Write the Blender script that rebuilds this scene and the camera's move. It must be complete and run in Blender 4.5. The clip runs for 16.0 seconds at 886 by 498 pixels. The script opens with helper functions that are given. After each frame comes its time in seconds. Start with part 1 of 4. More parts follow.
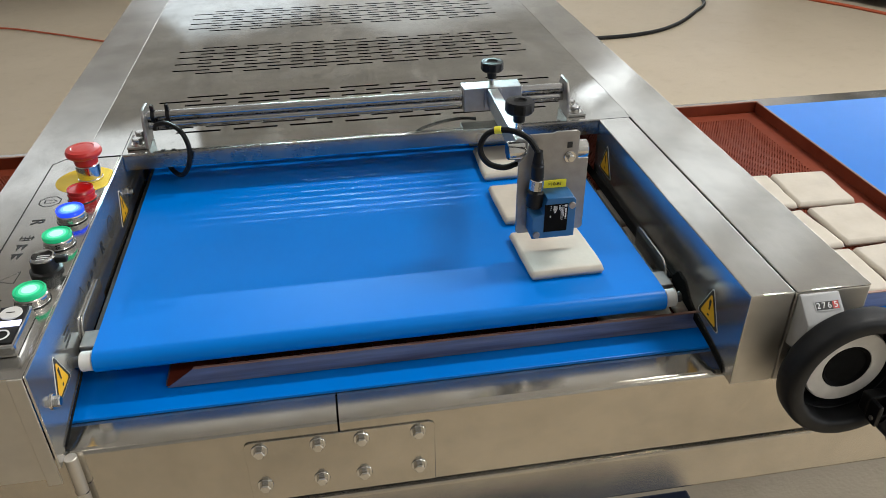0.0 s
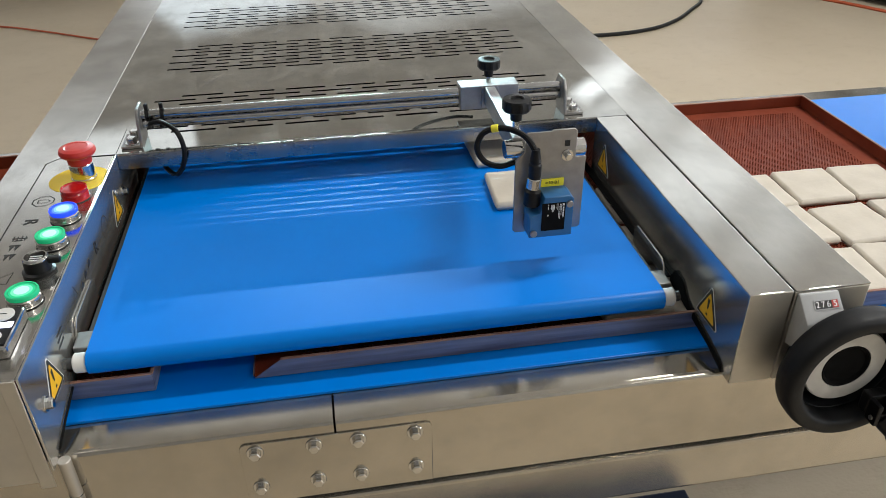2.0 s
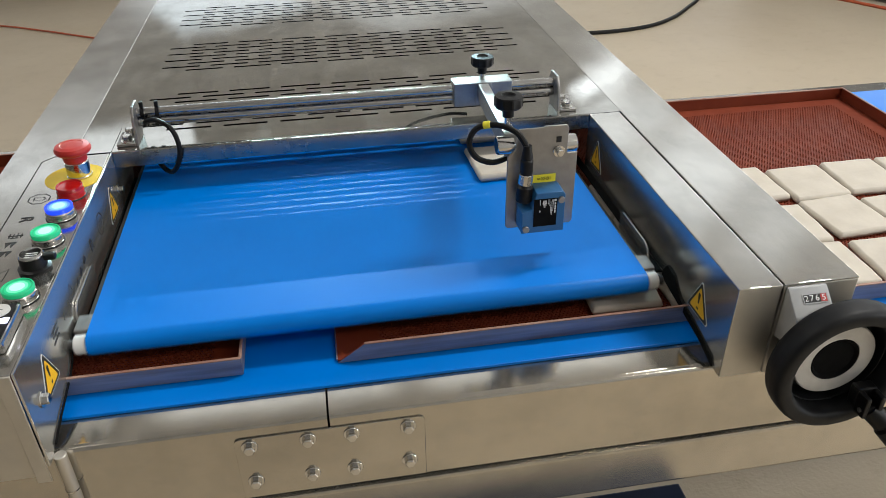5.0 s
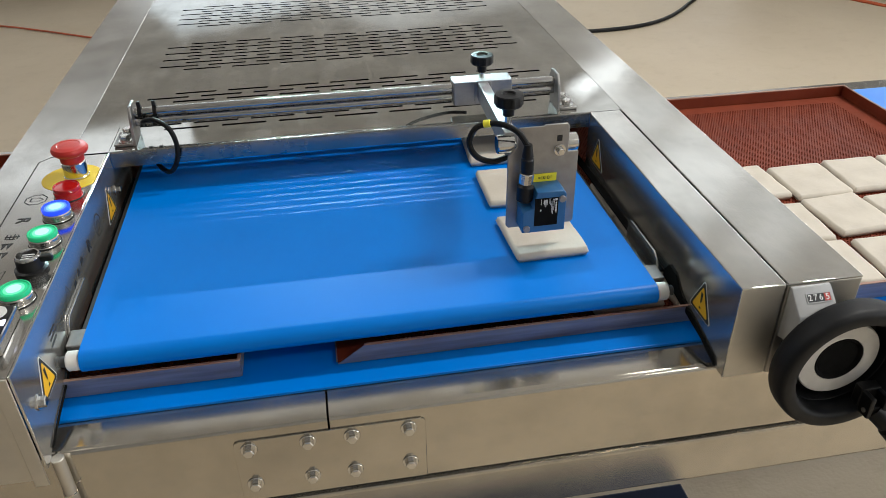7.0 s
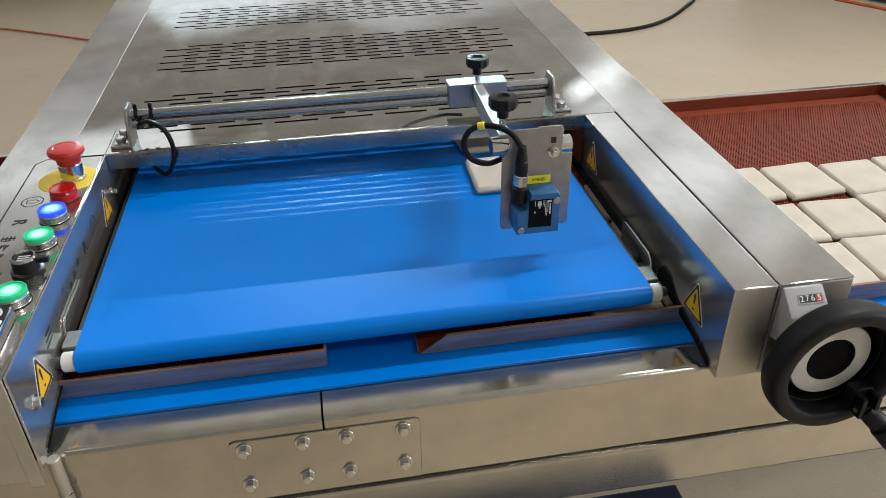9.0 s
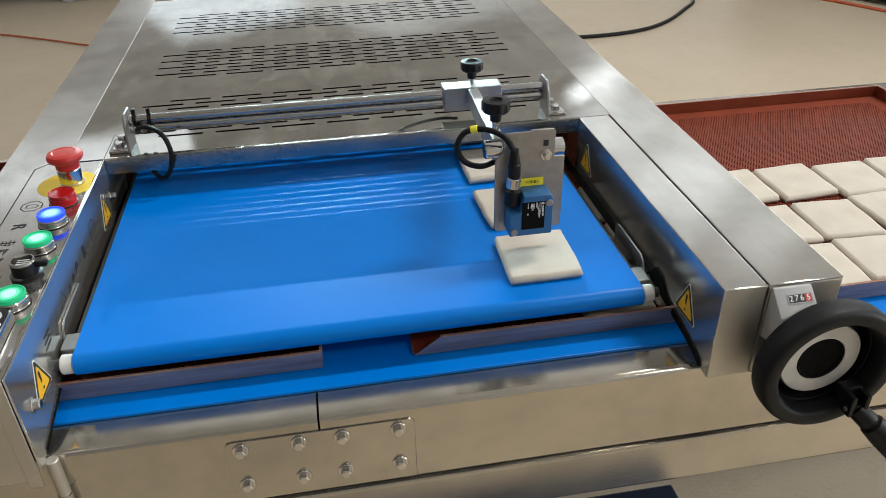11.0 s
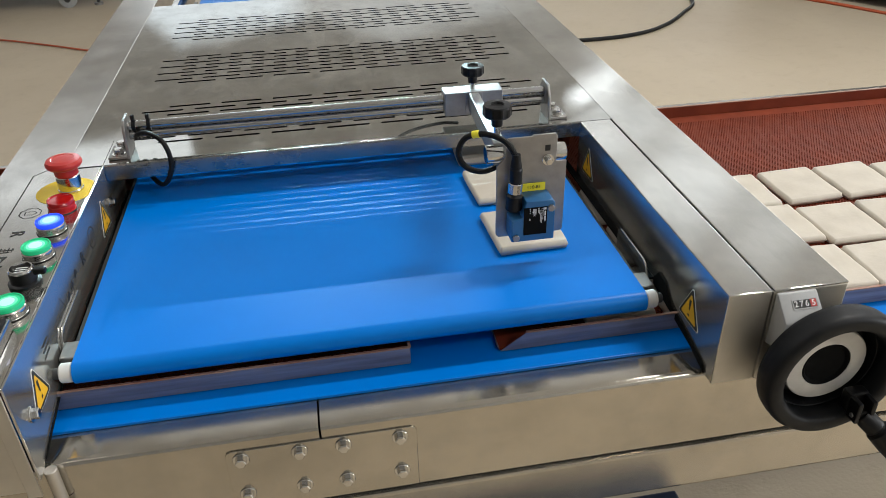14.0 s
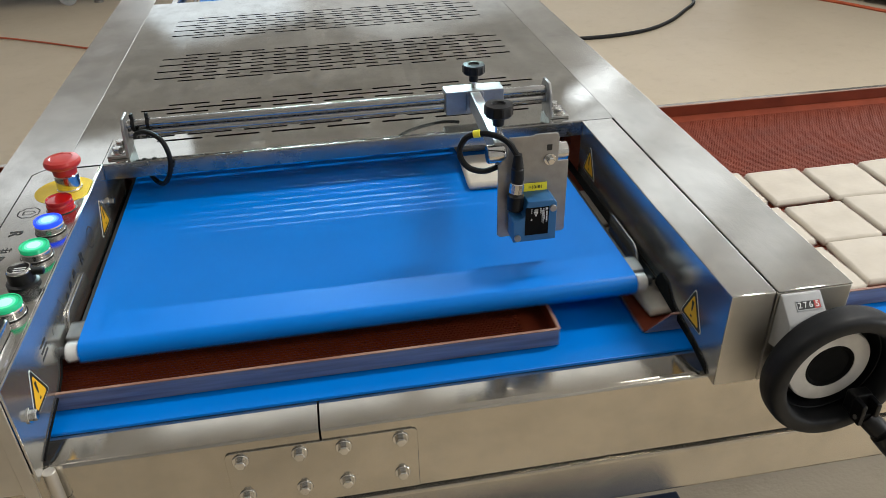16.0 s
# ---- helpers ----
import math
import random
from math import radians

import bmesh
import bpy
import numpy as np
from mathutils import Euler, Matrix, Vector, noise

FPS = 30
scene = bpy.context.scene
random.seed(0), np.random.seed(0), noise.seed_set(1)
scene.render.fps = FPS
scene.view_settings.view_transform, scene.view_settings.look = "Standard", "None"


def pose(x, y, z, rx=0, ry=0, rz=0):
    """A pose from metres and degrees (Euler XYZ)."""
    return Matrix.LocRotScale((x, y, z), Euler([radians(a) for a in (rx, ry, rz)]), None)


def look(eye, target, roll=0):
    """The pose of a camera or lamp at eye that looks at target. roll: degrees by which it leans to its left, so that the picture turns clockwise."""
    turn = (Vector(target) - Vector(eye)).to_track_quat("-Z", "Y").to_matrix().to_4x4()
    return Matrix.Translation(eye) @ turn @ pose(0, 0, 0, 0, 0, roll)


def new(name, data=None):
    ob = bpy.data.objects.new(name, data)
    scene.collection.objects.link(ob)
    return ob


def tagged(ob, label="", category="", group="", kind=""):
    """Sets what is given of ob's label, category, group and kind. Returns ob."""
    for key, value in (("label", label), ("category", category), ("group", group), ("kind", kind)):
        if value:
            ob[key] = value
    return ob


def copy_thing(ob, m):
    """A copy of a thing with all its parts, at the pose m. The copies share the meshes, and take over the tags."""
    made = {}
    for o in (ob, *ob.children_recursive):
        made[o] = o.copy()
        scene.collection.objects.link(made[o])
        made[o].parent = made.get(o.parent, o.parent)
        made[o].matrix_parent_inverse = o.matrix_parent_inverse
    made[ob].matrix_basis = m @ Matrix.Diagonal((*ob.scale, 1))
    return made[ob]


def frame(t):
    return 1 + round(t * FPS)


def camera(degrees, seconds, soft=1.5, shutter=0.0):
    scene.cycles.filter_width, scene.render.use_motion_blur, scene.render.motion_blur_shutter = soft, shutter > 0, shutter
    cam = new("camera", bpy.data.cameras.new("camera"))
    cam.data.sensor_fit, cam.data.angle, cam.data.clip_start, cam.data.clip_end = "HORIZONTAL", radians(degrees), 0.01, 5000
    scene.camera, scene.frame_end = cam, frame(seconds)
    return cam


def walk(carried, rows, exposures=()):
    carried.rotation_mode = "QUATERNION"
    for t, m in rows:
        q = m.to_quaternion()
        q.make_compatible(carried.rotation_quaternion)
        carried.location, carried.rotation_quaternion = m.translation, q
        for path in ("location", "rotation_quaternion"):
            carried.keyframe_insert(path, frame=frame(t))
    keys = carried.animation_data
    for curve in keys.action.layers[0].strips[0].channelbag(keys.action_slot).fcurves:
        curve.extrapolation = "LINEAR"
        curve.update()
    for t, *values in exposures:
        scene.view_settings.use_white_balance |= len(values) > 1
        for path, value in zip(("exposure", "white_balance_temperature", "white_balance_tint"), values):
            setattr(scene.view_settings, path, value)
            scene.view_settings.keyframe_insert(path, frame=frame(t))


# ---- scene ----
cam = camera(59.68, 16.0, soft=0.55, shutter=0.4)
PATH = [
    (0.0, -0.0503, -0.6343, 1.4479, 57.836, 0.602, -9.314),
    (0.5, -0.0513, -0.6334, 1.4477, 57.825, 0.557, -9.456),
    (1.0, -0.0518, -0.6314, 1.4483, 57.804, 0.616, -9.488),
    (1.5, -0.0503, -0.6303, 1.4474, 57.805, 0.555, -9.587),
    (2.0, -0.0488, -0.6281, 1.4459, 57.676, 0.606, -9.558),
    (2.5, -0.0480, -0.6276, 1.4456, 57.643, 0.626, -9.656),
    (3.0, -0.0461, -0.6309, 1.4467, 57.650, 0.677, -9.665),
    (3.5, -0.0448, -0.6343, 1.4481, 57.584, 0.719, -9.688),
    (4.0, -0.0438, -0.6365, 1.4478, 57.570, 0.705, -9.630),
    (6.5, -0.0422, -0.6325, 1.4457, 57.450, 0.847, -9.848),
    (7.0, -0.0426, -0.6297, 1.4446, 57.442, 0.880, -9.841),
    (7.5, -0.0452, -0.6287, 1.4438, 57.513, 0.758, -9.919),
    (8.0, -0.0432, -0.6314, 1.4458, 57.524, 0.779, -9.909),
    (8.5, -0.0400, -0.6333, 1.4470, 57.558, 0.822, -9.894),
    (9.0, -0.0389, -0.6344, 1.4459, 57.614, 0.837, -9.942),
    (11.5, -0.0305, -0.6461, 1.4516, 57.959, 1.229, -10.015),
    (12.0, -0.0295, -0.6464, 1.4526, 58.110, 1.327, -10.082),
    (12.5, -0.0289, -0.6446, 1.4515, 58.233, 1.373, -10.126),
    (13.0, -0.0300, -0.6434, 1.4508, 58.186, 1.338, -10.134),
    (13.5, -0.0300, -0.6410, 1.4497, 58.111, 1.347, -10.042),
    (14.0, -0.0321, -0.6374, 1.4490, 58.100, 1.316, -10.070),
    (14.5, -0.0319, -0.6334, 1.4488, 58.082, 1.316, -10.070),
    (15.0, -0.0312, -0.6310, 1.4481, 58.043, 1.332, -10.014),
    (15.5, -0.0308, -0.6315, 1.4489, 57.998, 1.311, -10.006),
    (16.0, -0.0319, -0.6312, 1.4481, 57.956, 1.289, -10.037),
]
walk(cam, [(t, pose(x, y, z, a, b, c)) for t, x, y, z, a, b, c in PATH], [(0.0, -0.13, 6190, 9), (16.0, -0.13, 6190, 9)])

# ---- light ----
world = bpy.data.worlds.new("hall")
scene.world = world
world.use_nodes = True
world.node_tree.nodes["Background"].inputs[0].default_value = (0.9, 0.95, 1.0, 1)
world.node_tree.nodes["Background"].inputs[1].default_value = 0.008


def strip_light(name, eye, target, length, width, watts, colour, roll=0):
    """A rectangular area light: a long luminaire, or added fill at a wall."""
    data = bpy.data.lights.new(name, "AREA")
    data.shape, data.size, data.size_y, data.energy, data.color = "RECTANGLE", length, width, watts, colour
    ob = new(name, data)
    ob.matrix_world = look(eye, target, roll)
    return ob


COOL, WARM = (0.92, 0.97, 1.0), (1.0, 0.95, 0.87)
# dim luminaires and rooflights in the depth of the hall: place, length, width, watts, turn
for x, y, a, b, w, r in ((-2.95, 7.6, 2.9, 1.6, 20, 10), (3.73, 6.09, 2.6, 1.05, 7.5, 43), (3.17, 7.27, 2.6, 1.05, 7.5, 43), (4.19, 5.17, 2.4, 0.57, 2.2, 43), (3.8, 9.0, 1.7, 0.30, 5, 43), (2.0, 14.0, 4.0, 3.4, 20, 33),
                         (-0.55, 3.62, 1.7, 0.9, 5.5, 0), (1.35, 3.62, 1.7, 0.9, 5.5, 0)):
    strip_light("ceiling_light", (x, y, 4.25), (x, y, 0), a, b, w, COOL, r)
strip_light("ceiling_light", (-1.57, 14.67, 4.25), (-1.57, 14.67, 0), 3.6, 3.0, 42, (0.80, 0.91, 1.0), 115)
# bright luminaires over the line
for x, y, w in ((-2.4, 0.9, 32), (2.4, 0.9, 130), (-2.2, -2.2, 4), (2.8, -2.7, 62)):
    strip_light("ceiling_light", (x, y, 4.25), (x, y, 0), 1.5, 0.30, w, WARM)
# three unseen narrow-beam spots added far down the hall, for light streaks through the cover's slots
for x in (-0.55, 0.25, 1.05):
    data = bpy.data.lights.new("spot_light", "SPOT")
    data.energy, data.color, data.spot_size, data.spot_blend, data.shadow_soft_size = 1450, (0.66, 0.95, 1.0), math.radians(1.24), 0.08, 0.018
    spot = new("spot_light", data)
    spot.matrix_world = look((x, 9.6, 4.0), (0.0, 0.196, 1.0)) @ Matrix.Diagonal((3.8, 1, 1, 1))
# unseen fill lights added before the plain far and side walls
for eye, goal, length, height, watts in (((0, 16.9, 2.7), (0, 0, 2.7), 11.0, 1.5, 200), ((6.9, 8.0, 2.9), (0, 8.0, 2.9), 9.0, 1.2, 190), ((-6.9, 9.0, 2.9), (0, 9.0, 2.9), 9.0, 1.2, 90), ((6.9, -1.6, 1.9), (0, -1.4, 1.0), 3.4, 1.7, 230)):
    strip_light("window_light", eye, goal, length, height, watts, (0.98, 0.98, 0.97))

# ---- materials ----
def nodes(name):
    m = bpy.data.materials.new(name)
    m.use_nodes = True
    nt = m.node_tree
    return m, nt, nt.nodes["Principled BSDF"]


def noise_tex(nt, scale, detail=4.0, stretch=(1, 1, 1), rough=0.55):
    co = nt.nodes.new("ShaderNodeTexCoord")
    mp = nt.nodes.new("ShaderNodeMapping")
    mp.inputs["Scale"].default_value = stretch
    n = nt.nodes.new("ShaderNodeTexNoise")
    n.inputs["Scale"].default_value, n.inputs["Detail"].default_value, n.inputs["Roughness"].default_value = scale, detail, rough
    nt.links.new(co.outputs["Object"], mp.inputs[0])
    nt.links.new(mp.outputs[0], n.inputs["Vector"])
    return n.outputs["Fac"]


def span(nt, fac, lo, hi, a=0.3, b=0.7):
    r = nt.nodes.new("ShaderNodeMapRange")
    for i, x in enumerate((a, b, lo, hi)):
        r.inputs[i + 1].default_value = x
    nt.links.new(fac, r.inputs[0])
    return r.outputs[0]


def mixed(nt, fac, one, two):
    mx = nt.nodes.new("ShaderNodeMix")
    mx.data_type = "RGBA"
    mx.inputs[6].default_value, mx.inputs[7].default_value = (*one, 1), (*two, 1)
    nt.links.new(fac, mx.inputs[0])
    return mx.outputs[2]


def bumped(nt, bsdf, height, strength, distance):
    b = nt.nodes.new("ShaderNodeBump")
    b.inputs["Strength"].default_value, b.inputs["Distance"].default_value = strength, distance
    nt.links.new(height, b.inputs["Height"])
    nt.links.new(b.outputs[0], bsdf.inputs["Normal"])


def surface(name, one, two, rough=(0.4, 0.6), metal=0.0, scale=20.0, stretch=(1, 1, 1), bump=0.0, fine=300.0, depth=0.0005, coat=0.0, spec=0.5):
    """A painted, moulded or metal surface: two tones in broad patches, gloss that varies, fine relief."""
    m, nt, p = nodes(name)
    big = noise_tex(nt, scale, 5, stretch)
    nt.links.new(mixed(nt, span(nt, big, 0, 1), one, two), p.inputs["Base Color"])
    nt.links.new(span(nt, noise_tex(nt, scale * 2.3, 6, stretch), *rough), p.inputs["Roughness"])
    p.inputs["Metallic"].default_value = metal
    p.inputs["Coat Weight"].default_value = coat
    p.inputs["Specular IOR Level"].default_value = spec
    if bump:
        bumped(nt, p, noise_tex(nt, fine, 3, stretch), bump, depth)
    return m


def brushed(name, along, tone=(0.60, 0.58, 0.55), rough=(0.08, 0.12), greasy=0.05, lines=0.6, haze=0.09, aniso=0.0, even=0.15):
    """Brushed stainless steel, with the grain along one axis, wiped stains and a thin greasy film that scatters light."""
    m, nt, p = nodes(name)
    stretch = tuple(2.0 if i == along else 90.0 for i in range(3))
    grain = noise_tex(nt, 12.0, 3, stretch, 0.6)
    smear = noise_tex(nt, 9.0, 6, (1, 1, 1), 0.6)
    stain = noise_tex(nt, 2.6, 4)
    wipe = noise_tex(nt, 22.0, 8, (1.0, 0.5, 1.0), 0.68)
    dark = tuple(c * 0.76 for c in tone)
    steel = nt.nodes.new("ShaderNodeBsdfAnisotropic")
    steel.distribution = "BECKMANN"
    nt.links.new(mixed(nt, span(nt, smear, 0, 1, 0.38, 0.72), tone, dark), steel.inputs["Color"])

    def plus(one, two):
        n = nt.nodes.new("ShaderNodeMath")
        n.operation = "ADD"
        nt.links.new(one, n.inputs[0])
        nt.links.new(two, n.inputs[1])
        return n.outputs[0]
    gloss = plus(span(nt, stain, *rough), span(nt, grain, -0.02 * lines, 0.03 * lines))
    nt.links.new(plus(gloss, span(nt, wipe, 0.0, greasy, 0.45, 0.75)), steel.inputs["Roughness"])
    if aniso:
        way = nt.nodes.new("ShaderNodeCombineXYZ")
        way.inputs[along].default_value = 1.0
        steel.inputs["Anisotropy"].default_value = aniso
        nt.links.new(way.outputs[0], steel.inputs["Tangent"])
    b = nt.nodes.new("ShaderNodeBump")
    b.inputs["Strength"].default_value, b.inputs["Distance"].default_value = 0.03 * lines, 0.0002
    nt.links.new(grain, b.inputs["Height"])
    nt.links.new(b.outputs[0], steel.inputs["Normal"])
    film = nt.nodes.new("ShaderNodeBsdfDiffuse")
    film.inputs["Color"].default_value = (0.55, 0.54, 0.50, 1)
    mx = nt.nodes.new("ShaderNodeMixShader")
    nt.links.new(span(nt, wipe, haze * even, haze * (1.75 - even), 0.48, 0.72), mx.inputs[0])
    nt.links.new(steel.outputs[0], mx.inputs[1])
    nt.links.new(film.outputs[0], mx.inputs[2])
    out = [n for n in nt.nodes if n.type == "OUTPUT_MATERIAL"][0]
    nt.links.new(mx.outputs[0], out.inputs["Surface"])
    nt.nodes.remove(p)
    return m


def glowing(name, colour, strength, base):
    m, nt, p = nodes(name)
    p.inputs["Base Color"].default_value = (*base, 1)
    p.inputs["Emission Color"].default_value, p.inputs["Emission Strength"].default_value = (*colour, 1), strength
    p.inputs["Roughness"].default_value = 0.2
    return m


def floor_coating(name, one, two, rough):
    """Rolled resin coating: broad tone patches, faint scuffs and an orange-peel relief with raised grains."""
    m, nt, p = nodes(name)
    tone = mixed(nt, span(nt, noise_tex(nt, 0.9, 5), 0, 1), one, two)
    scuff = nt.nodes.new("ShaderNodeMix")
    scuff.data_type, scuff.blend_type = "RGBA", "MULTIPLY"
    nt.links.new(span(nt, noise_tex(nt, 14.0, 8, (1, 1, 1), 0.7), 0.0, 0.55, 0.52, 0.80), scuff.inputs[0])
    nt.links.new(tone, scuff.inputs[6])
    scuff.inputs[7].default_value = (0.80, 0.78, 0.75, 1)
    nt.links.new(scuff.outputs[2], p.inputs["Base Color"])
    nt.links.new(span(nt, noise_tex(nt, 3.0, 6), *rough), p.inputs["Roughness"])
    p.inputs["Specular IOR Level"].default_value = 0.25
    bumped(nt, p, noise_tex(nt, 95.0, 3), 0.55, 0.0025)
    return m


STEEL_Y = brushed("steel_grain_along", 1)
STEEL_X = brushed("steel_grain_across", 0)
SATIN = brushed("satin_sheet", 0, (0.64, 0.60, 0.53), (0.50, 0.56), 0.04, 0.2, 0.22, 0.0, 0.75)
PLATE_STEEL = brushed("plate_sheet", 1, (0.60, 0.59, 0.57), (0.19, 0.24), 0.02, 0.15, 0.13, 0.0, 0.8)
LIP_SHADE_STEEL = brushed("lip_shade_steel", 0, (0.34, 0.33, 0.315), (0.22, 0.30), 0.05, 0.4)
PANEL_STEEL = brushed("panel_steel", 1, (0.60, 0.585, 0.555), (0.15, 0.20), 0.05, 0.4, 0.08)
TOP_STEEL = brushed("strip_steel", 1, (0.62, 0.605, 0.57), (0.10, 0.15), 0.04, 0.4, 0.15, 0.0, 0.5)
RAIL_STEEL = brushed("rail_steel", 0, (0.56, 0.52, 0.45), (0.13, 0.17), 0.03, 0.2, 0.10, 0.3, 0.6)
BEAM_STEEL = brushed("beam_steel", 0, (0.56, 0.52, 0.45), (0.16, 0.22), 0.04, 0.2, 0.16, 0.0, 0.7)
COVER_STEEL = brushed("cover_steel", 0, (0.52, 0.51, 0.48), (0.06, 0.09), 0.03, 0.3, 0.12)
CHROME = surface("bright_rod", (0.52, 0.515, 0.51), (0.46, 0.455, 0.45), (0.13, 0.18), 1.0, 40)
POLISHED = surface("polished_steel", (0.66, 0.65, 0.63), (0.58, 0.57, 0.55), (0.10, 0.22), 1.0, 60)
DULL_STEEL = surface("satin_steel", (0.385, 0.375, 0.365), (0.33, 0.32, 0.31), (0.36, 0.5), 1.0, 80, bump=0.1, fine=900)
HUB_ALU = surface("matt_aluminium", (0.62, 0.61, 0.59), (0.56, 0.55, 0.53), (0.5, 0.6), 0.45, 80, bump=0.05, fine=900)
BELT_BLUE = surface("blue_belt", (0.0005, 0.168, 0.640), (0.001, 0.186, 0.700), (0.31, 0.36), 0.0, 7, bump=0.04, fine=1400, depth=0.0002, spec=0.24)
TRAY_RED = surface("red_silicone", (0.150, 0.026, 0.010), (0.200, 0.037, 0.014), (0.50, 0.66), 0.0, 18, bump=0.15, fine=700, depth=0.0003, spec=0.22)
TRAY_ALU = surface("worn_aluminium", (0.32, 0.325, 0.38), (0.17, 0.145, 0.17), (0.35, 0.55), 0.7, 26, (0.25, 1, 4), bump=0.1, fine=500)
TRAY_EDGE = surface("worn_red_edge", (0.38, 0.24, 0.18), (0.22, 0.085, 0.05), (0.4, 0.55), 0.0, 60, (0.2, 0.2, 1))
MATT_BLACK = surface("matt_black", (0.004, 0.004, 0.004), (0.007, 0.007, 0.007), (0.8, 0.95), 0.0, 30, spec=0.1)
DOUGH = surface("raw_dough", (0.515, 0.465, 0.39), (0.60, 0.55, 0.47), (0.55, 0.75), 0.0, 26, bump=0.25, fine=240, depth=0.0008)
BLACK = surface("black_plastic", (0.0035, 0.0035, 0.004), (0.006, 0.006, 0.0065), (0.36, 0.50), 0.0, 50, bump=0.1, fine=900, depth=0.0003, spec=0.3)
RIM_BLACK = surface("black_rim", (0.0035, 0.004, 0.005), (0.0055, 0.006, 0.0075), (0.46, 0.58), 0.0, 40, bump=0.12, fine=1200, depth=0.0003, spec=0.28)
RUBBER = surface("black_rubber", (0.0035, 0.0035, 0.0035), (0.006, 0.006, 0.006), (0.42, 0.55), 0.0, 60, spec=0.25)
SENSOR_BLUE = surface("sensor_blue", (0.018, 0.115, 0.290), (0.025, 0.135, 0.330), (0.34, 0.46), 0.0, 60, bump=0.08, fine=900)
GREY_PLASTIC = surface("grey_plastic", (0.36, 0.365, 0.37), (0.41, 0.415, 0.42), (0.35, 0.5), 0.0, 60)
WHITE_PLASTIC = surface("white_plastic", (0.62, 0.62, 0.60), (0.70, 0.70, 0.68), (0.35, 0.5), 0.0, 60)
YELLOW = surface("yellow_foil", (0.76, 0.42, 0.018), (0.82, 0.47, 0.022), (0.3, 0.45), 0.0, 60)
DISC_YELLOW = surface("disc_yellow", (0.72, 0.50, 0.008), (0.78, 0.56, 0.012), (0.3, 0.45), 0.0, 60)
LABEL_YELLOW = surface("label_yellow", (0.80, 0.72, 0.03), (0.86, 0.78, 0.05), (0.4, 0.5), 0.0, 60)
INK = surface("black_print", (0.010, 0.010, 0.010), (0.018, 0.018, 0.018), (0.4, 0.6), 0.0, 90)
WHITE_PRINT = surface("white_print", (0.75, 0.75, 0.75), (0.8, 0.8, 0.8), (0.4, 0.5), 0.0, 90)
RED_PLASTIC = surface("red_plastic", (0.42, 0.020, 0.016), (0.50, 0.028, 0.020), (0.30, 0.42), 0.0, 70)
RED_LENS = surface("red_lens", (0.36, 0.004, 0.006), (0.45, 0.008, 0.008), (0.10, 0.2), 0.0, 70, coat=0.5)
BLUE_LENS = glowing("blue_lens", (0.02, 0.07, 1.0), 0.9, (0.02, 0.06, 0.6))
BLUE_GLOW = glowing("blue_glow", (0.03, 0.16, 1.0), 1.0, (0.1, 0.2, 0.8))
BLUE_MID = glowing("blue_glow_inner", (0.10, 0.36, 1.0), 1.0, (0.2, 0.4, 0.9))
BLUE_CORE = glowing("blue_lamp", (0.34, 0.66, 1.0), 1.0, (0.3, 0.5, 0.9))
GREEN_LENS = glowing("green_lens", (0.01, 0.42, 0.14), 0.40, (0.03, 0.42, 0.20))
GREEN_GLOW = glowing("green_glow", (0.02, 0.58, 0.22), 0.60, (0.03, 0.42, 0.22))
GREEN_MID = glowing("green_glow_inner", (0.16, 0.86, 0.45), 0.80, (0.1, 0.5, 0.3))
GREEN_CORE = glowing("green_lamp", (0.46, 1.0, 0.70), 0.85, (0.3, 0.7, 0.5))
WHITE_CORE = glowing("white_lamp", (0.75, 0.75, 1.0), 2.5, (0.7, 0.7, 0.8))
NAVY = surface("navy_plastic", (0.006, 0.016, 0.050), (0.010, 0.022, 0.065), (0.4, 0.5), 0.0, 30)
ORANGE = surface("orange_hose", (0.40, 0.075, 0.025), (0.46, 0.09, 0.03), (0.4, 0.5), 0.0, 20)
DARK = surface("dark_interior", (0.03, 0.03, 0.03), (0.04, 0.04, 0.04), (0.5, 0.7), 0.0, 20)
FLOOR = floor_coating("beige_floor_coating", (0.475, 0.40, 0.295), (0.54, 0.46, 0.345), (0.46, 0.60))
WALL = surface("hall_wall", (0.36, 0.36, 0.35), (0.40, 0.40, 0.39), (0.6, 0.8), 0.0, 1.5)
CEILING = surface("hall_ceiling", (0.64, 0.64, 0.64), (0.70, 0.70, 0.70), (0.7, 0.9), 0.0, 1.5)

# ---- mesh helpers ----
def part(name, bm, material, parent=None, label="", outward=True):
    """Links a bmesh as one mesh object, smooth but for its sharp edges."""
    if outward:
        bmesh.ops.recalc_face_normals(bm, faces=bm.faces[:])
    for f in bm.faces:
        f.smooth = True
    for e in bm.edges:
        if len(e.link_faces) == 2 and e.calc_face_angle(0) > 0.36:
            e.smooth = False
    data = bpy.data.meshes.new(name)
    bm.to_mesh(data)
    bm.free()
    data.materials.append(material)
    ob = new(name, data)
    if parent:
        ob.parent = parent
    if label:
        ob["label"] = label
    return ob


def thing(name, label, category, group="", kind=""):
    return tagged(new(name), label, category, group, kind)


def box(x0, x1, y0, y1, z0, z1, bev=0.0, seg=2, bm=None):
    bm2 = bmesh.new()
    m = Matrix.Translation(((x0 + x1) / 2, (y0 + y1) / 2, (z0 + z1) / 2)) @ Matrix.Diagonal((x1 - x0, y1 - y0, z1 - z0, 1))
    bmesh.ops.create_cube(bm2, size=1.0, matrix=m)
    if bev:
        bmesh.ops.bevel(bm2, geom=bm2.edges[:], offset=bev, segments=seg, affect="EDGES", profile=0.5)
    return merged(bm, bm2)


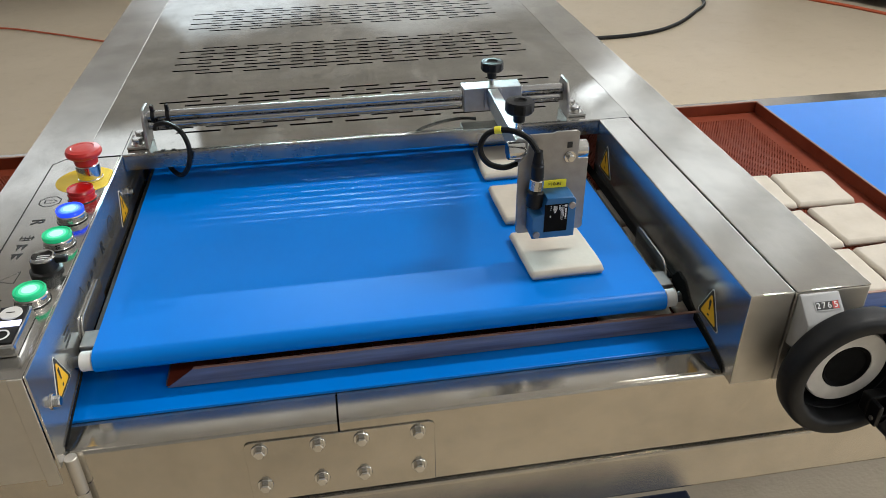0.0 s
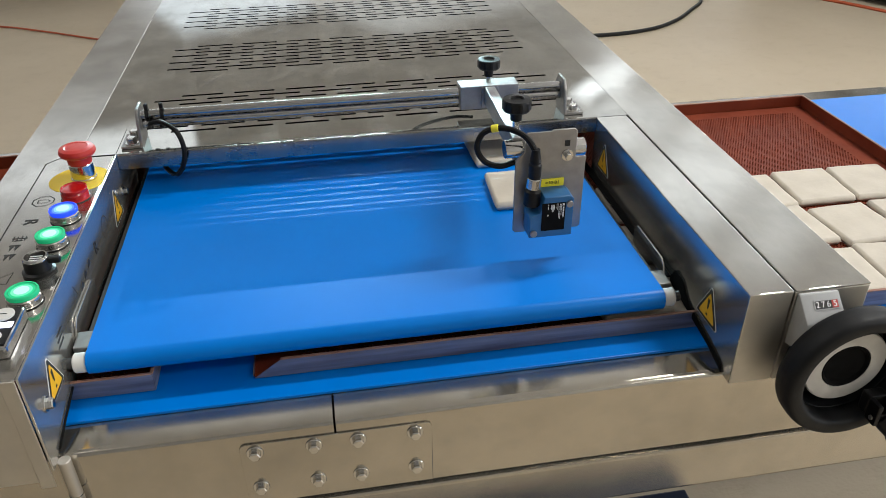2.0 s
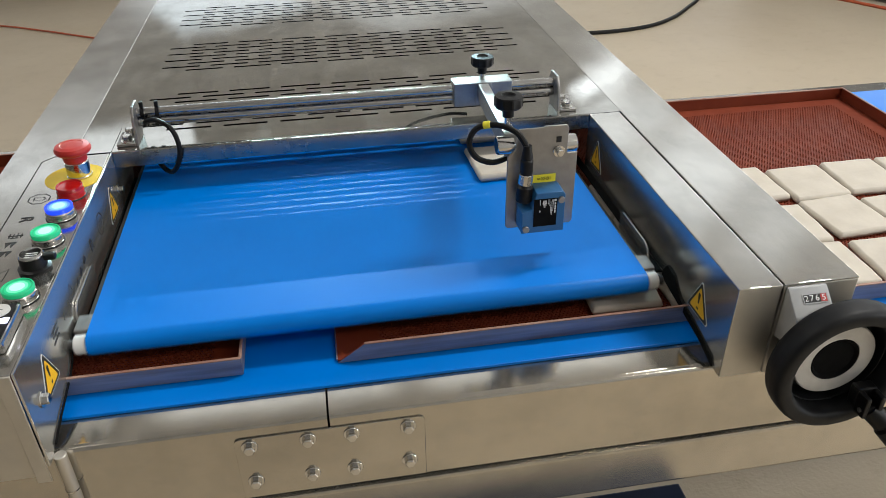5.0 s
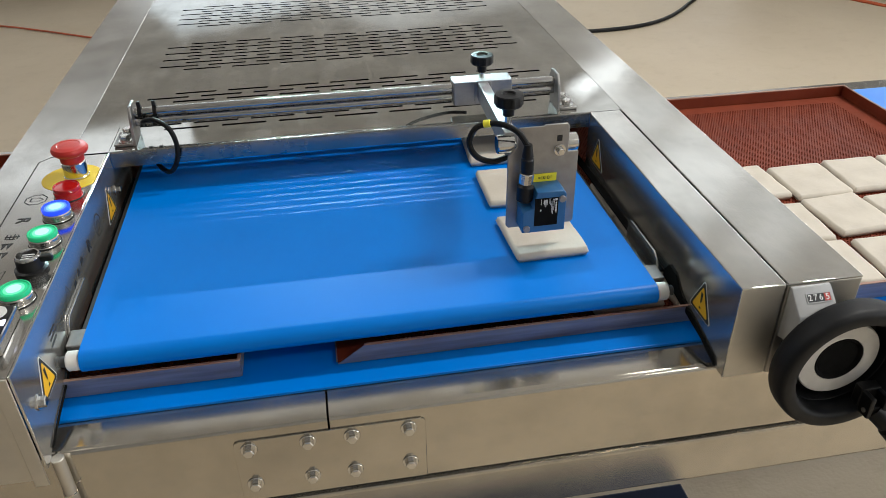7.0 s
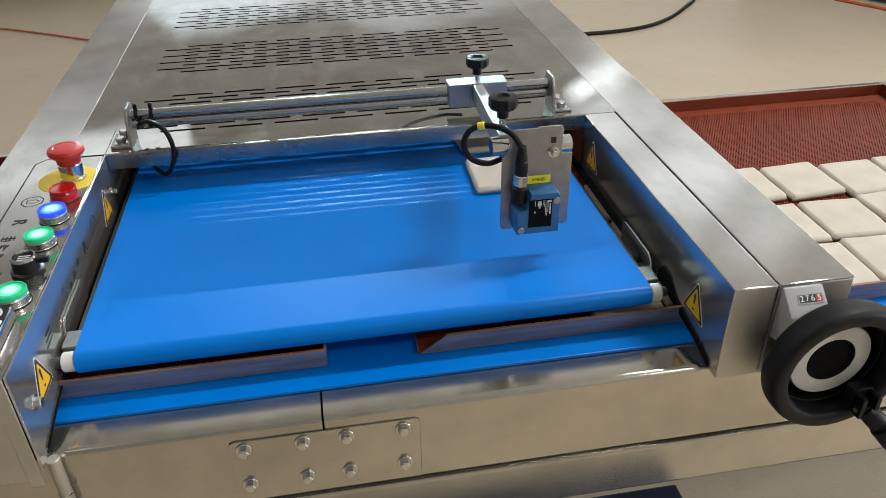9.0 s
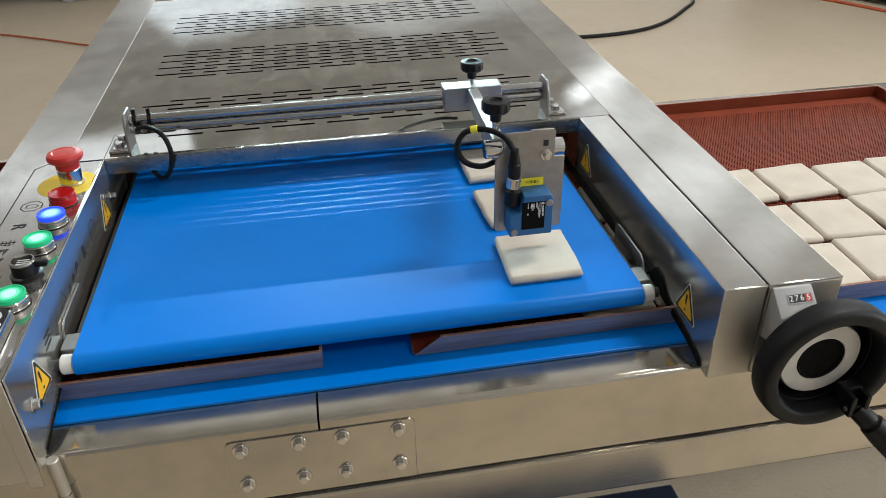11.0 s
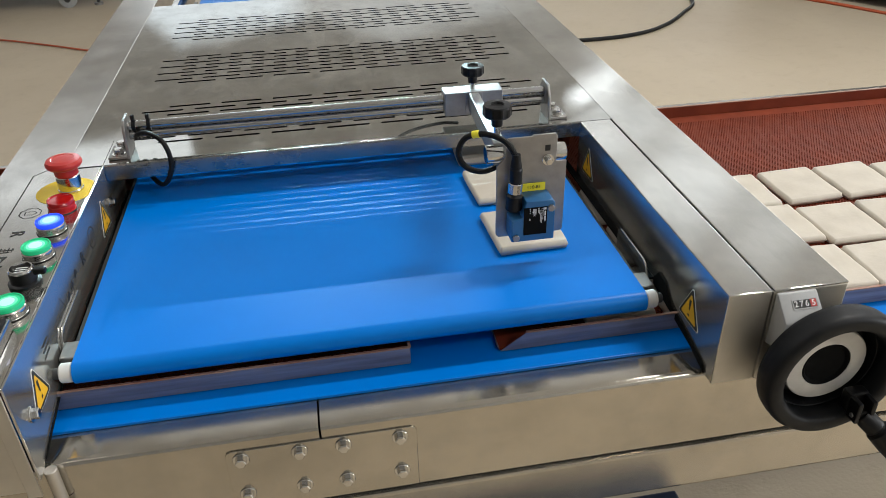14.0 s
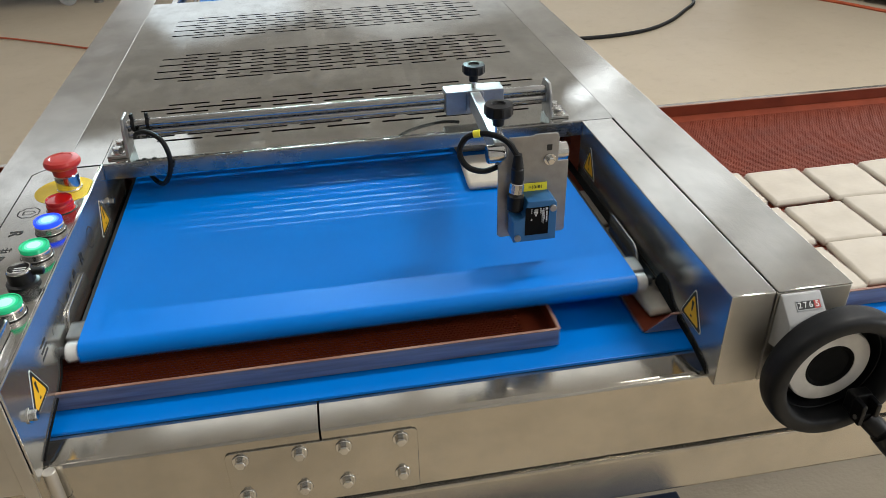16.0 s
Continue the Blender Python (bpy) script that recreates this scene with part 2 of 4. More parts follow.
def merged(bm, bm2):
    if bm is None:
        return bm2
    data = bpy.data.meshes.new("tmp")
    bm2.to_mesh(data)
    bm2.free()
    bm.from_mesh(data)
    bpy.data.meshes.remove(data)
    return bm


def turn_to(p, q):
    d = Vector(q) - Vector(p)
    return Matrix.Translation(p) @ d.to_track_quat("Z", "Y").to_matrix().to_4x4(), d.length


def lathe(profile, p=(0, 0, 0), q=(0, 0, 1), n=32, bm=None):
    """A body of revolution round the line from p to q: (radius, height) pairs; height in metres from p."""
    m, _ = turn_to(p, q)
    bm2 = bmesh.new()
    rings = []
    for r, h in profile:
        if r < 1e-6:
            rings.append([bm2.verts.new(m @ Vector((0, 0, h)))])
        else:
            rings.append([bm2.verts.new(m @ Vector((r * math.cos(2 * math.pi * i / n), r * math.sin(2 * math.pi * i / n), h))) for i in range(n)])
    for a, b in zip(rings, rings[1:]):
        for i in range(n):
            j = (i + 1) % n
            if len(a) == 1 and len(b) > 1:
                bm2.faces.new((a[0], b[i], b[j]))
            elif len(b) == 1 and len(a) > 1:
                bm2.faces.new((a[i], a[j], b[0]))
            elif len(a) > 1:
                bm2.faces.new((a[i], a[j], b[j], b[i]))
    return merged(bm, bm2)


def rod(p, q, r, n=20, bev=0.0, bm=None):
    h = (Vector(q) - Vector(p)).length
    b = bev or min(r * 0.12, h * 0.1)
    return lathe([(0, 0), (r - b, 0), (r, b), (r, h - b), (r - b, h), (0, h)], p, q, n, bm)


def prism(outline, axis, a, b, bev=0.0, bm=None):
    """An outline of two coordinates, drawn out along the third axis from a to b."""
    bm2 = bmesh.new()

    def at(u, w, s):
        return {"x": (s, u, w), "y": (u, s, w), "z": (u, w, s)}[axis]
    lo = [bm2.verts.new(at(u, w, a)) for u, w in outline]
    hi = [bm2.verts.new(at(u, w, b)) for u, w in outline]
    n = len(outline)
    bm2.faces.new(lo)
    bm2.faces.new(hi[::-1])
    for i in range(n):
        bm2.faces.new((lo[i], lo[(i + 1) % n], hi[(i + 1) % n], hi[i]))
    if bev:
        bmesh.ops.recalc_face_normals(bm2, faces=bm2.faces[:])
        bmesh.ops.bevel(bm2, geom=bm2.edges[:], offset=bev, segments=2, affect="EDGES", profile=0.5)
    return merged(bm, bm2)


def hose(points, r, n=10, steps=8, bm=None):
    """A round cable along a smooth line through points."""
    P = [Vector(p) for p in points]
    line = []
    for i in range(len(P) - 1):
        a, b, c, d = P[max(i - 1, 0)], P[i], P[i + 1], P[min(i + 2, len(P) - 1)]
        for k in range(steps):
            t = k / steps
            line.append(0.5 * ((2 * b) + (c - a) * t + (2 * a - 5 * b + 4 * c - d) * t * t + (3 * b - a - 3 * c + d) * t ** 3))
    line.append(P[-1])
    bm2 = bmesh.new()
    rings, side = [], None
    for i, p in enumerate(line):
        d = (line[min(i + 1, len(line) - 1)] - line[max(i - 1, 0)]).normalized()
        if side is None:
            side = d.orthogonal().normalized()
        side = (side - d * side.dot(d)).normalized()
        up = d.cross(side)
        rings.append([bm2.verts.new(p + r * (math.cos(2 * math.pi * k / n) * side + math.sin(2 * math.pi * k / n) * up)) for k in range(n)])
    for a, b in zip(rings, rings[1:]):
        for k in range(n):
            bm2.faces.new((a[k], a[(k + 1) % n], b[(k + 1) % n], b[k]))
    bm2.faces.new(rings[0][::-1])
    bm2.faces.new(rings[-1])
    return merged(bm, bm2)


def hex_bolt(p, q, size=0.0065, head=0.0055, washer=0.009):
    """A hexagon head with a washer; p on the surface, q outwards."""
    w = 0.0016
    bm = lathe([(0, 0), (washer, 0), (washer, w * 0.7), (washer * 0.95, w), (0, w)], p, q, 24)
    d = (Vector(q) - Vector(p)).normalized()
    p2 = Vector(p) + d * w
    return lathe([(size, 0), (size, head * 0.82), (size * 0.84, head), (0, head)], p2, p2 + d, 6, bm)


def writing(text, size, m, material, parent, name="lettering", label=""):
    """Flat letters from the built-in font, as a mesh."""
    cu = bpy.data.curves.new(name, "FONT")
    cu.body, cu.size, cu.align_x, cu.align_y, cu.extrude = text, size, "CENTER", "CENTER", 0.00012
    tmp = bpy.data.objects.new(name, cu)
    scene.collection.objects.link(tmp)
    dg = bpy.context.evaluated_depsgraph_get()
    data = bpy.data.meshes.new_from_object(tmp.evaluated_get(dg))
    bpy.data.objects.remove(tmp)
    bpy.data.curves.remove(cu)
    data.transform(m)
    data.materials.clear()
    data.materials.append(material)
    ob = new(name, data)
    ob.parent = parent
    if label:
        ob["label"] = label
    return ob

# ---- hall ----
TOP = 1.0          # height of the steel cover
BELT_Z = 0.942     # top of the upper belt
LOW_Z = 0.889      # top of the tray conveyor's belt
TRAY_Z = 0.8905    # underside of the trays

part("floor", box(-7, 7, -4, 17, -0.1, 0.0), FLOOR)
part("ceiling", box(-7, 7, -4, 17, 4.4, 4.5), CEILING)
part("wall_north", box(-7, 7, 17, 17.2, -0.1, 4.5), WALL)
part("wall_south", box(-7, 7, -4.2, -4, -0.1, 4.5), WALL)
part("wall_east", box(7, 7.2, -4.2, 17.2, -0.1, 4.5), WALL)
part("wall_west", box(-7.2, -7, -4.2, 17.2, -0.1, 4.5), WALL)
for n, l in (("floor", "beige resin-coated hall floor with faint stains"), ("ceiling", "plain pale hall ceiling"), ("wall_north", "plain pale hall wall"),
             ("wall_south", "plain pale hall wall"), ("wall_east", "plain pale hall wall"), ("wall_west", "plain pale hall wall")):
    tagged(bpy.data.objects[n], l, n.split("_")[0], kind="structure")

# ---- machine body ----
XLO, XLI, XRI, XS, XRO = -0.463, -0.331, 0.345, 0.393, 0.475
LIP_Y, FRONT_Y, REAR_Y = 0.381, -0.072, 1.25


def side_outline(bottom):
    """Inner side plate seen from the side: the lower edge is cut away over the tray conveyor."""
    return [(FRONT_Y, TOP), (FRONT_Y, bottom), (FRONT_Y + 0.014, bottom), (FRONT_Y + 0.022, bottom + 0.007), (-0.020, 0.900), (0.030, 0.909), (0.046, 0.915), (0.060, 0.928), (0.072, 0.931),
            (0.078, 0.917), (0.30, 0.9155), (0.47, 0.9155), (0.47, TOP)]


def machine():
    body = thing("depositing_machine", "stainless steel depositing machine with a slotted top cover", "machine")
    # left housing with the control panel: plates folded round an open inside
    side = part("side_housing", prism(side_outline(0.885), "x", XLI - 0.0025, XLI, 0.0008), PLATE_STEEL, body, "brushed steel side housing beside the control panel")
    part("housing_top", prism([(XLO, FRONT_Y), (XLI - 0.0027, FRONT_Y), (XLI - 0.0027, LIP_Y + 0.0005), (-0.3806, LIP_Y + 0.0005), (-0.3806, 2.4), (XLO, 2.4)], "z", TOP - 0.0025, TOP, 0.0008), PANEL_STEEL, side)
    part("housing_front", box(XLO, XLI - 0.0170, FRONT_Y + 0.0005, FRONT_Y + 0.006, 0.872, TOP - 0.0027, 0.001), SATIN, side)
    part("housing_wall", box(XLO, XLO + 0.006, FRONT_Y + 0.007, 2.4, 0.70, TOP - 0.0027, 0.001), STEEL_Y, side)
    part("housing_fold", box(XLI - 0.0165, XLI - 0.0030, FRONT_Y - 0.002, FRONT_Y + 0.0002, 0.866, TOP - 0.0012, 0.001), SATIN, side)
    # right housing: a narrow inner channel and a wider outer one with a dark joint between them
    side = part("side_housing", prism(side_outline(0.885)[:-2] + [(LIP_Y + 0.003, 0.9155), (LIP_Y + 0.003, TOP)], "x", XRI, XS - 0.001, 0.0014), PLATE_STEEL, body, "brushed steel side housing with warning stickers")
    side.data.materials.append(TOP_STEEL)
    side.data.materials.append(SATIN)
    # hazier tops, warmer fronts, darker sides: the fall of light put into the steel
    for f in side.data.polygons:
        f.material_index = 1 if f.normal.z > 0.5 else 2 if f.normal.y < -0.8 else 0
    outer = part("outer_housing", box(XS + 0.0012, XRO, FRONT_Y, 2.4, TOP - 0.0025, TOP, 0.0010), TOP_STEEL, body, "wide steel cover strip of the drive side")
    part("housing_front", box(XS + 0.0012, XRO, FRONT_Y + 0.0002, FRONT_Y + 0.006, 0.884, TOP - 0.0027, 0.001), SATIN, outer)
    part("housing_wall", box(XRO - 0.006, XRO, FRONT_Y + 0.007, 2.4, 0.925, TOP - 0.0027, 0.001), STEEL_Y, outer)
    # inner floor and joint-side wall coloured dark, for the shade inside the channel
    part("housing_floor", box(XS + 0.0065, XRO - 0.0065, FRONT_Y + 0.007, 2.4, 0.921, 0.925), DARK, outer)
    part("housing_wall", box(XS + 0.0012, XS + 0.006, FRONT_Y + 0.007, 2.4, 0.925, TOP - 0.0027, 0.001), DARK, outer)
    # inner guides behind the side plates, where the belt carriage runs
    # black strip added for the shaded gap under the right plate
    for x0, x1 in ((XRI - 0.010, XRI - 0.0005),):
        part("seal_strip", box(x0, x1, 0.086, 0.47, 0.9157, 0.9185, 0.0008), MATT_BLACK, body, "black strip for the shaded gap under the side plate")
    for x0, x1 in ((XLI - 0.060, XLI - 0.004),):
        part("carriage_guide", box(x0, x1, 0.05, 0.47, 0.945, 0.965, 0.001), DARK, body, "dark carriage guide")
    for x0, x1 in ((XLI - 0.02, XLI - 0.006), (XRI + 0.003, XRI + 0.017)):
        part("side_wall", box(x0, x1, 0.471, 2.4, 0.921, TOP - 0.013, 0.001), STEEL_Y, body)
    for x in (-0.44, 0.45):
        for y in (0.75, 2.3):
            leg = part("leg", box(x - 0.02, x + 0.02, y - 0.02, y + 0.02, 0.03, 0.69, 0.002), STEEL_Y, body)
            part("foot", lathe([(0, 0), (0.03, 0), (0.03, 0.008), (0.012, 0.02), (0.012, 0.03), (0, 0.03)], (x, y, 0), (x, y, 1), 20), BLACK, leg)
        part("side_beam", box(x - 0.018, x + 0.012, 0.75, 2.35, 0.69, 0.745, 0.002), STEEL_Y, body)
    low_edge = [(-0.056, 0.8880), (-0.050, 0.8905), (-0.020, 0.8985), (0.030, 0.9050), (0.084, 0.9120), (0.084, 0.9205), (0.074, 0.9340), (0.056, 0.9320), (0.040, 0.9185), (0.030, 0.9140), (-0.020, 0.9050), (-0.052, 0.8965)]
    part("edge_guard", prism(low_edge, "x", XRI - 0.0022, XRI - 0.0004), MATT_BLACK, body, "black edge guard")
    line = side_outline(0.885)[3:-2]
    part("edge_guard", prism([(y, z - 0.0010) for y, z in line] + [(y, z + 0.0012) for y, z in line[::-1]], "x", XLI + 0.0004, XLI + 0.0020), MATT_BLACK, body, "thin black edge guard")
    part("stop_block", box(XLI - 0.012, XLI - 0.004, 0.050, 0.086, 0.9165, 0.936, 0.001), MATT_BLACK, body, "black stop block")
    # thin black strip, again for the shaded gap, on the left plate
    part("seal_strip", box(XLI + 0.0004, XLI + 0.0024, 0.0845, 0.47, 0.9152, 0.9185, 0.0005), MATT_BLACK, body, "black strip for the shaded gap under the side plate")
    # cover plate with three fields of slots
    bm = bmesh.new()
    x0, x1 = -0.3803, XS + 0.0009
    rows = []
    for first in (0.448, 0.705, 0.961):
        rows += [(first + 0.0178 * i, i % 2) for i in range(9)]
    w, L, pitch, start = 0.0030, 0.064, 0.0811, -0.309

    def quad(a, b, c, d):
        bm.faces.new([bm.verts.new((x, y, TOP)) for x, y in ((a, c), (b, c), (b, d), (a, d))])

    def tri(p, q, r):
        bm.faces.new([bm.verts.new((x, y, TOP)) for x, y in (p, q, r)])
    y = LIP_Y + 0.0032
    for yc, odd in rows:
        quad(x0, x1, y, yc - w)
        s = start if odd else start + pitch / 2
        x = x0
        for k in range(8 if odd else 7):
            a, b = s + k * pitch, s + k * pitch + L
            quad(x, a, yc - w, yc + w)
            for e, inw in ((a, 0.0016), (b, -0.0016)):
                ends = ((e, yc - w), (e + inw, yc - w), (e, yc - w * 0.2)), ((e, yc + w * 0.2), (e + inw, yc + w), (e, yc + w))
                for p in ends:
                    tri(*(p if inw > 0 else p[::-1]))
            x = b
        quad(x, x1, yc - w, yc + w)
        y = yc + w
    quad(x0, x1, y, REAR_Y)
    cover = part("cover_plate", bm, COVER_STEEL, body, "grey steel cover plate with three fields of slots", False)
    for f in cover.data.polygons:
        f.use_smooth = False
    solid = cover.modifiers.new("thickness", "SOLIDIFY")
    # cut edges of the slots coloured black, as the shade in them
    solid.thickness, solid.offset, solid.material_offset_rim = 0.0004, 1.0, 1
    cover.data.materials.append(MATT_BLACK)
    for v in cover.data.vertices:
        v.co.z = TOP - 0.0004
    # black sheet added under the rear slots, so that they look shaded
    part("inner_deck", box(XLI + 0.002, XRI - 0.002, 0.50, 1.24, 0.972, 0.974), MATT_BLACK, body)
    # the folded front lip; its shade is put into a darker steel tone
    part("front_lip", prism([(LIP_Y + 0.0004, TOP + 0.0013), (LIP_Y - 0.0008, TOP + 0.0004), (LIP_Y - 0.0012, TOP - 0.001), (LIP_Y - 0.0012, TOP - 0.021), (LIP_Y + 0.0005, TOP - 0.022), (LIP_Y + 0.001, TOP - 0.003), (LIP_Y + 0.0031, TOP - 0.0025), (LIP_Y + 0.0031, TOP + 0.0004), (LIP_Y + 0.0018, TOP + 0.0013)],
                            "x", XLI + 0.001, XRI - 0.001), LIP_SHADE_STEEL, body, "folded front edge of the cover")
    # bolts in the left side plate and inside the right one
    for yy, zz in ((-0.042, 0.943), (0.366, 0.953)):
        part("bolt", hex_bolt((XLI, yy, zz), (XLI + 0.1, yy, zz), 0.0055, 0.006, 0.008), POLISHED, body)
    return body


MACHINE = machine()


def sticker(x, y, z, size, inward, parent):
    """Yellow warning triangle with a black border and an exclamation mark, on a side plate."""
    s = 1 if inward > 0 else -1

    def at(u, w, d):
        return (x + s * d, y + u, z + w)
    h = size * 0.92

    def tri(k, d, mat, name, par, label=""):
        bm = bmesh.new()
        o = [(-size / 2 * k, -h / 3 * k), (size / 2 * k, -h / 3 * k), (0, 2 * h / 3 * k)]
        pts = []
        for i in range(3):
            a, b, c = Vector(o[i - 1]), Vector(o[i]), Vector(o[(i + 1) % 3])
            pts += [b + (a - b) * 0.06, b + (c - b) * 0.06]
        lo = [bm.verts.new(at(p[0], p[1], d - 0.0003)) for p in pts]
        hi = [bm.verts.new(at(p[0], p[1], d)) for p in pts]
        bm.faces.new(hi)
        for i in range(6):
            bm.faces.new((lo[i], lo[(i + 1) % 6], hi[(i + 1) % 6], hi[i]))
        return part(name, bm, mat, par, label)
    base = tri(1.06, 0.0004, WHITE_PRINT, "warning_sticker", parent, "yellow and black warning triangle sticker")
    tri(1.0, 0.0007, INK, "border", base)
    tri(0.76, 0.0010, YELLOW, "field", base)
    bm = bmesh.new()
    for o in ([(-0.035, 0.30), (0.035, 0.30), (0.018, 0.02), (-0.018, 0.02)], [(-0.028, -0.09), (0.028, -0.09), (0.028, -0.15), (-0.028, -0.15)]):
        bm.faces.new([bm.verts.new(at(u * size * 1.5, w * size, 0.0013)) for u, w in o])
    part("exclamation_mark", bm, INK, base)


def stickers():
    sides = [o for o in MACHINE.children if o.name.startswith("side_housing")]
    left = min(sides, key=lambda o: o.data.vertices[0].co.x)
    right = max(sides, key=lambda o: o.data.vertices[0].co.x)
    sticker(XLI, -0.012, 0.944, 0.047, 1, left)
    sticker(XLI, 0.325, 0.948, 0.047, 1, left)
    sticker(XRI, -0.006, 0.935, 0.047, -1, right)
    sticker(XRI, 0.337, 0.949, 0.047, -1, right)
    # printed pictograms on the panel side plate: simple outlines
    x = XLI + 0.0004

    def stroke(pts, wdt=0.0011):
        bm = bmesh.new()
        mid = sum((Vector(p) for p in pts), Vector((0, 0))) / len(pts)
        far = sum((Vector(p) - mid).length for p in pts) / len(pts)
        out, inn = [[bm.verts.new((x, *q)) for q in (mid + (Vector(p) - mid) * (1 + k * wdt / 2 / far) for p in pts)] for k in (1, -1)]
        n = len(pts)
        for i in range(n):
            bm.faces.new((out[i], out[(i + 1) % n], inn[(i + 1) % n], inn[i]))
        return bm
    oct8 = [(0.255 + 0.014 * math.cos(i * math.pi / 4 + 0.39), 0.962 + 0.014 * math.sin(i * math.pi / 4 + 0.39)) for i in range(8)]
    part("printed_symbol", stroke(oct8), INK, left)
    part("printed_symbol", stroke([(0.250, 0.957), (0.260, 0.957), (0.260, 0.966), (0.250, 0.966)], 0.001), INK, left)
    writing("R", 0.022, Matrix.Translation((x, 0.205, 0.962)) @ Matrix.Rotation(math.pi / 2, 4, "Z") @ Matrix.Rotation(math.pi / 2, 4, "X"), INK, left)
    for y0, z0 in ((0.168, 0.965), (0.148, 0.962), (0.130, 0.959)):
        part("printed_symbol", prism([(y0 - 0.005, z0 - 0.004), (y0 + 0.005, z0 - 0.002), (y0 + 0.002, z0 + 0.005), (y0 - 0.003, z0 + 0.003)], "x", XLI, x), INK, left)
    part("printed_symbol", stroke([(0.092, 0.955), (0.112, 0.958), (0.103, 0.975)]), INK, left)
    part("printed_symbol", stroke([(0.065, 0.955), (0.088, 0.958), (0.089, 0.964), (0.066, 0.961)]), INK, left)
    for k in range(3):
        part("printed_symbol", prism([(0.022 + 0.003 * k, 0.955 + 0.006 * k), (0.042 + 0.002 * k, 0.956 + 0.006 * k), (0.042, 0.958 + 0.006 * k), (0.024, 0.957 + 0.006 * k)], "x", XLI, x), INK, left)


stickers()

# ---- control panel ----
def control_panel():
    panel = thing("control_panel", "steel control panel with lit push buttons", "control panel")
    z = TOP
    # engraved outline
    bm = bmesh.new()
    for a, b, c, d in ((-0.4185, -0.4172, -0.06, 0.370), (-0.405, -0.333, 0.3835, 0.3848)):
        box(a, b, c, d, z - 0.0002, z + 0.0003, 0, 1, bm)
    prism([(-0.4185, 0.370), (-0.4172, 0.370), (-0.405, 0.3835), (-0.405, 0.3848)], "z", z - 0.0002, z + 0.0003, 0, bm)
    part("engraved_outline", bm, INK, panel)

    def button(name, y, x, lens, label="", ring=POLISHED):
        low = z - 0.0035
        b = part(name, lathe([(0, 0.0035), (0.0164, 0.0035), (0.0164, 0.0046), (0.0160, 0.0052), (0.0160, 0.0118), (0.0151, 0.0130), (0.0134, 0.0130), (0.0134, 0.009), (0, 0.009)],
                             (x, y, low), (x, y, 2), 40), ring, panel, label)
        part("lens", lathe([(0.0133, 0.007), (0.0133, 0.0128), (0.0152, 0.0134), (0.0156, 0.0172), (0.0150, 0.0184), (0.0140, 0.0184), (0.0134, 0.0172), (0, 0.0174)], (x, y, low), (x, y, 2), 40), lens[0], b)
        for k, (r, mat) in enumerate(zip((0.0122, 0.0100, 0.0072), lens[1:])):
            part("lamp", lathe([(r, 0.0172), (r * 0.98, 0.0175 + 0.0003 * k), (0, 0.0177 + 0.0003 * k)], (x, y, low), (x, y, 2), 32), mat, b)
        part("gasket", lathe([(0.0162, 0.0035), (0.0172, 0.0035), (0.0172, 0.0043), (0.0162, 0.0045)], (x, y, low), (x, y, 2), 36), RUBBER, b)
        return b
    # emergency stop
    x, y = -0.358, 0.318
    es = part("emergency_stop", lathe([(0, 0), (0.0155, 0), (0.0155, 0.003), (0.0145, 0.004), (0.0145, 0.021), (0.0130, 0.0225), (0.0130, 0.027), (0, 0.027)], (x, y, z), (x, y, 2), 36), POLISHED, panel)
    part("mushroom_head", lathe([(0.0125, 0.023), (0.0142, 0.023), (0.0148, 0.031), (0.0202, 0.0340), (0.0220, 0.0368), (0.0220, 0.0395), (0.0202, 0.0428), (0.0142, 0.0442), (0.0132, 0.0436), (0, 0.0450)],
                                 (x, y, z), (x, y, 2), 44), RED_PLASTIC, es, "red mushroom head")
    part("marking_disc", prism([(min(x - 0.006 + 0.036 * math.cos(a * math.pi / 24), XLI - 0.003), y - 0.002 + 0.036 * math.sin(a * math.pi / 24)) for a in range(48)],
                               "z", z, z + 0.0006), DISC_YELLOW, es, "yellow marking disc")
    button("indicator_button", 0.264, -0.3565, (RED_LENS,), "red push button", RED_LENS)
    button("indicator_button", 0.212, -0.3565, (BLUE_LENS, BLUE_GLOW, BLUE_MID, BLUE_CORE), "lit blue push button")
    button("indicator_button", 0.155, -0.3570, (GREEN_LENS, GREEN_GLOW, GREEN_MID, GREEN_CORE), "lit green push button")
    button("indicator_button", 0.046, -0.3560, (GREEN_LENS, GREEN_GLOW, GREEN_MID, GREEN_CORE), "lit green push button")
    # selector switch
    x, y = -0.357, 0.101
    sel = part("selector_switch", lathe([(0, 0), (0.0165, 0), (0.0165, 0.003), (0.0135, 0.0045), (0.0128, 0.016), (0, 0.016)], (x, y, z), (x, y, 2), 36), BLACK, panel, "black selector switch")
    part("ring", lathe([(0.0100, 0.0155), (0.0124, 0.0155), (0.0128, 0.0175), (0.0118, 0.0195), (0.0104, 0.0195), (0.0102, 0.0175), (0.0100, 0.0155)], (x, y, z), (x, y, 2), 36), POLISHED, sel)
    part("lever", box(x + 0.008, x + 0.024, y - 0.004, y + 0.004, z + 0.010, z + 0.017, 0.002), BLACK, sel)
    for k in (-0.004, 0, 0.004):
        part("mark", box(x - 0.006, x + 0.006, y + k - 0.0006, y + k + 0.0006, z + 0.0158, z + 0.0166), WHITE_PRINT, sel)
    # start and stop double button
    x, y = -0.360, -0.012
    dbl = part("double_button", box(x - 0.0150, x + 0.0150, y - 0.031, y + 0.031, z, z + 0.014, 0.003), POLISHED, panel, "start and stop double push button")
    part("face", box(x - 0.0128, x + 0.0128, y - 0.0285, y + 0.0285, z + 0.0142, z + 0.0155, 0.0006), BLACK, dbl)
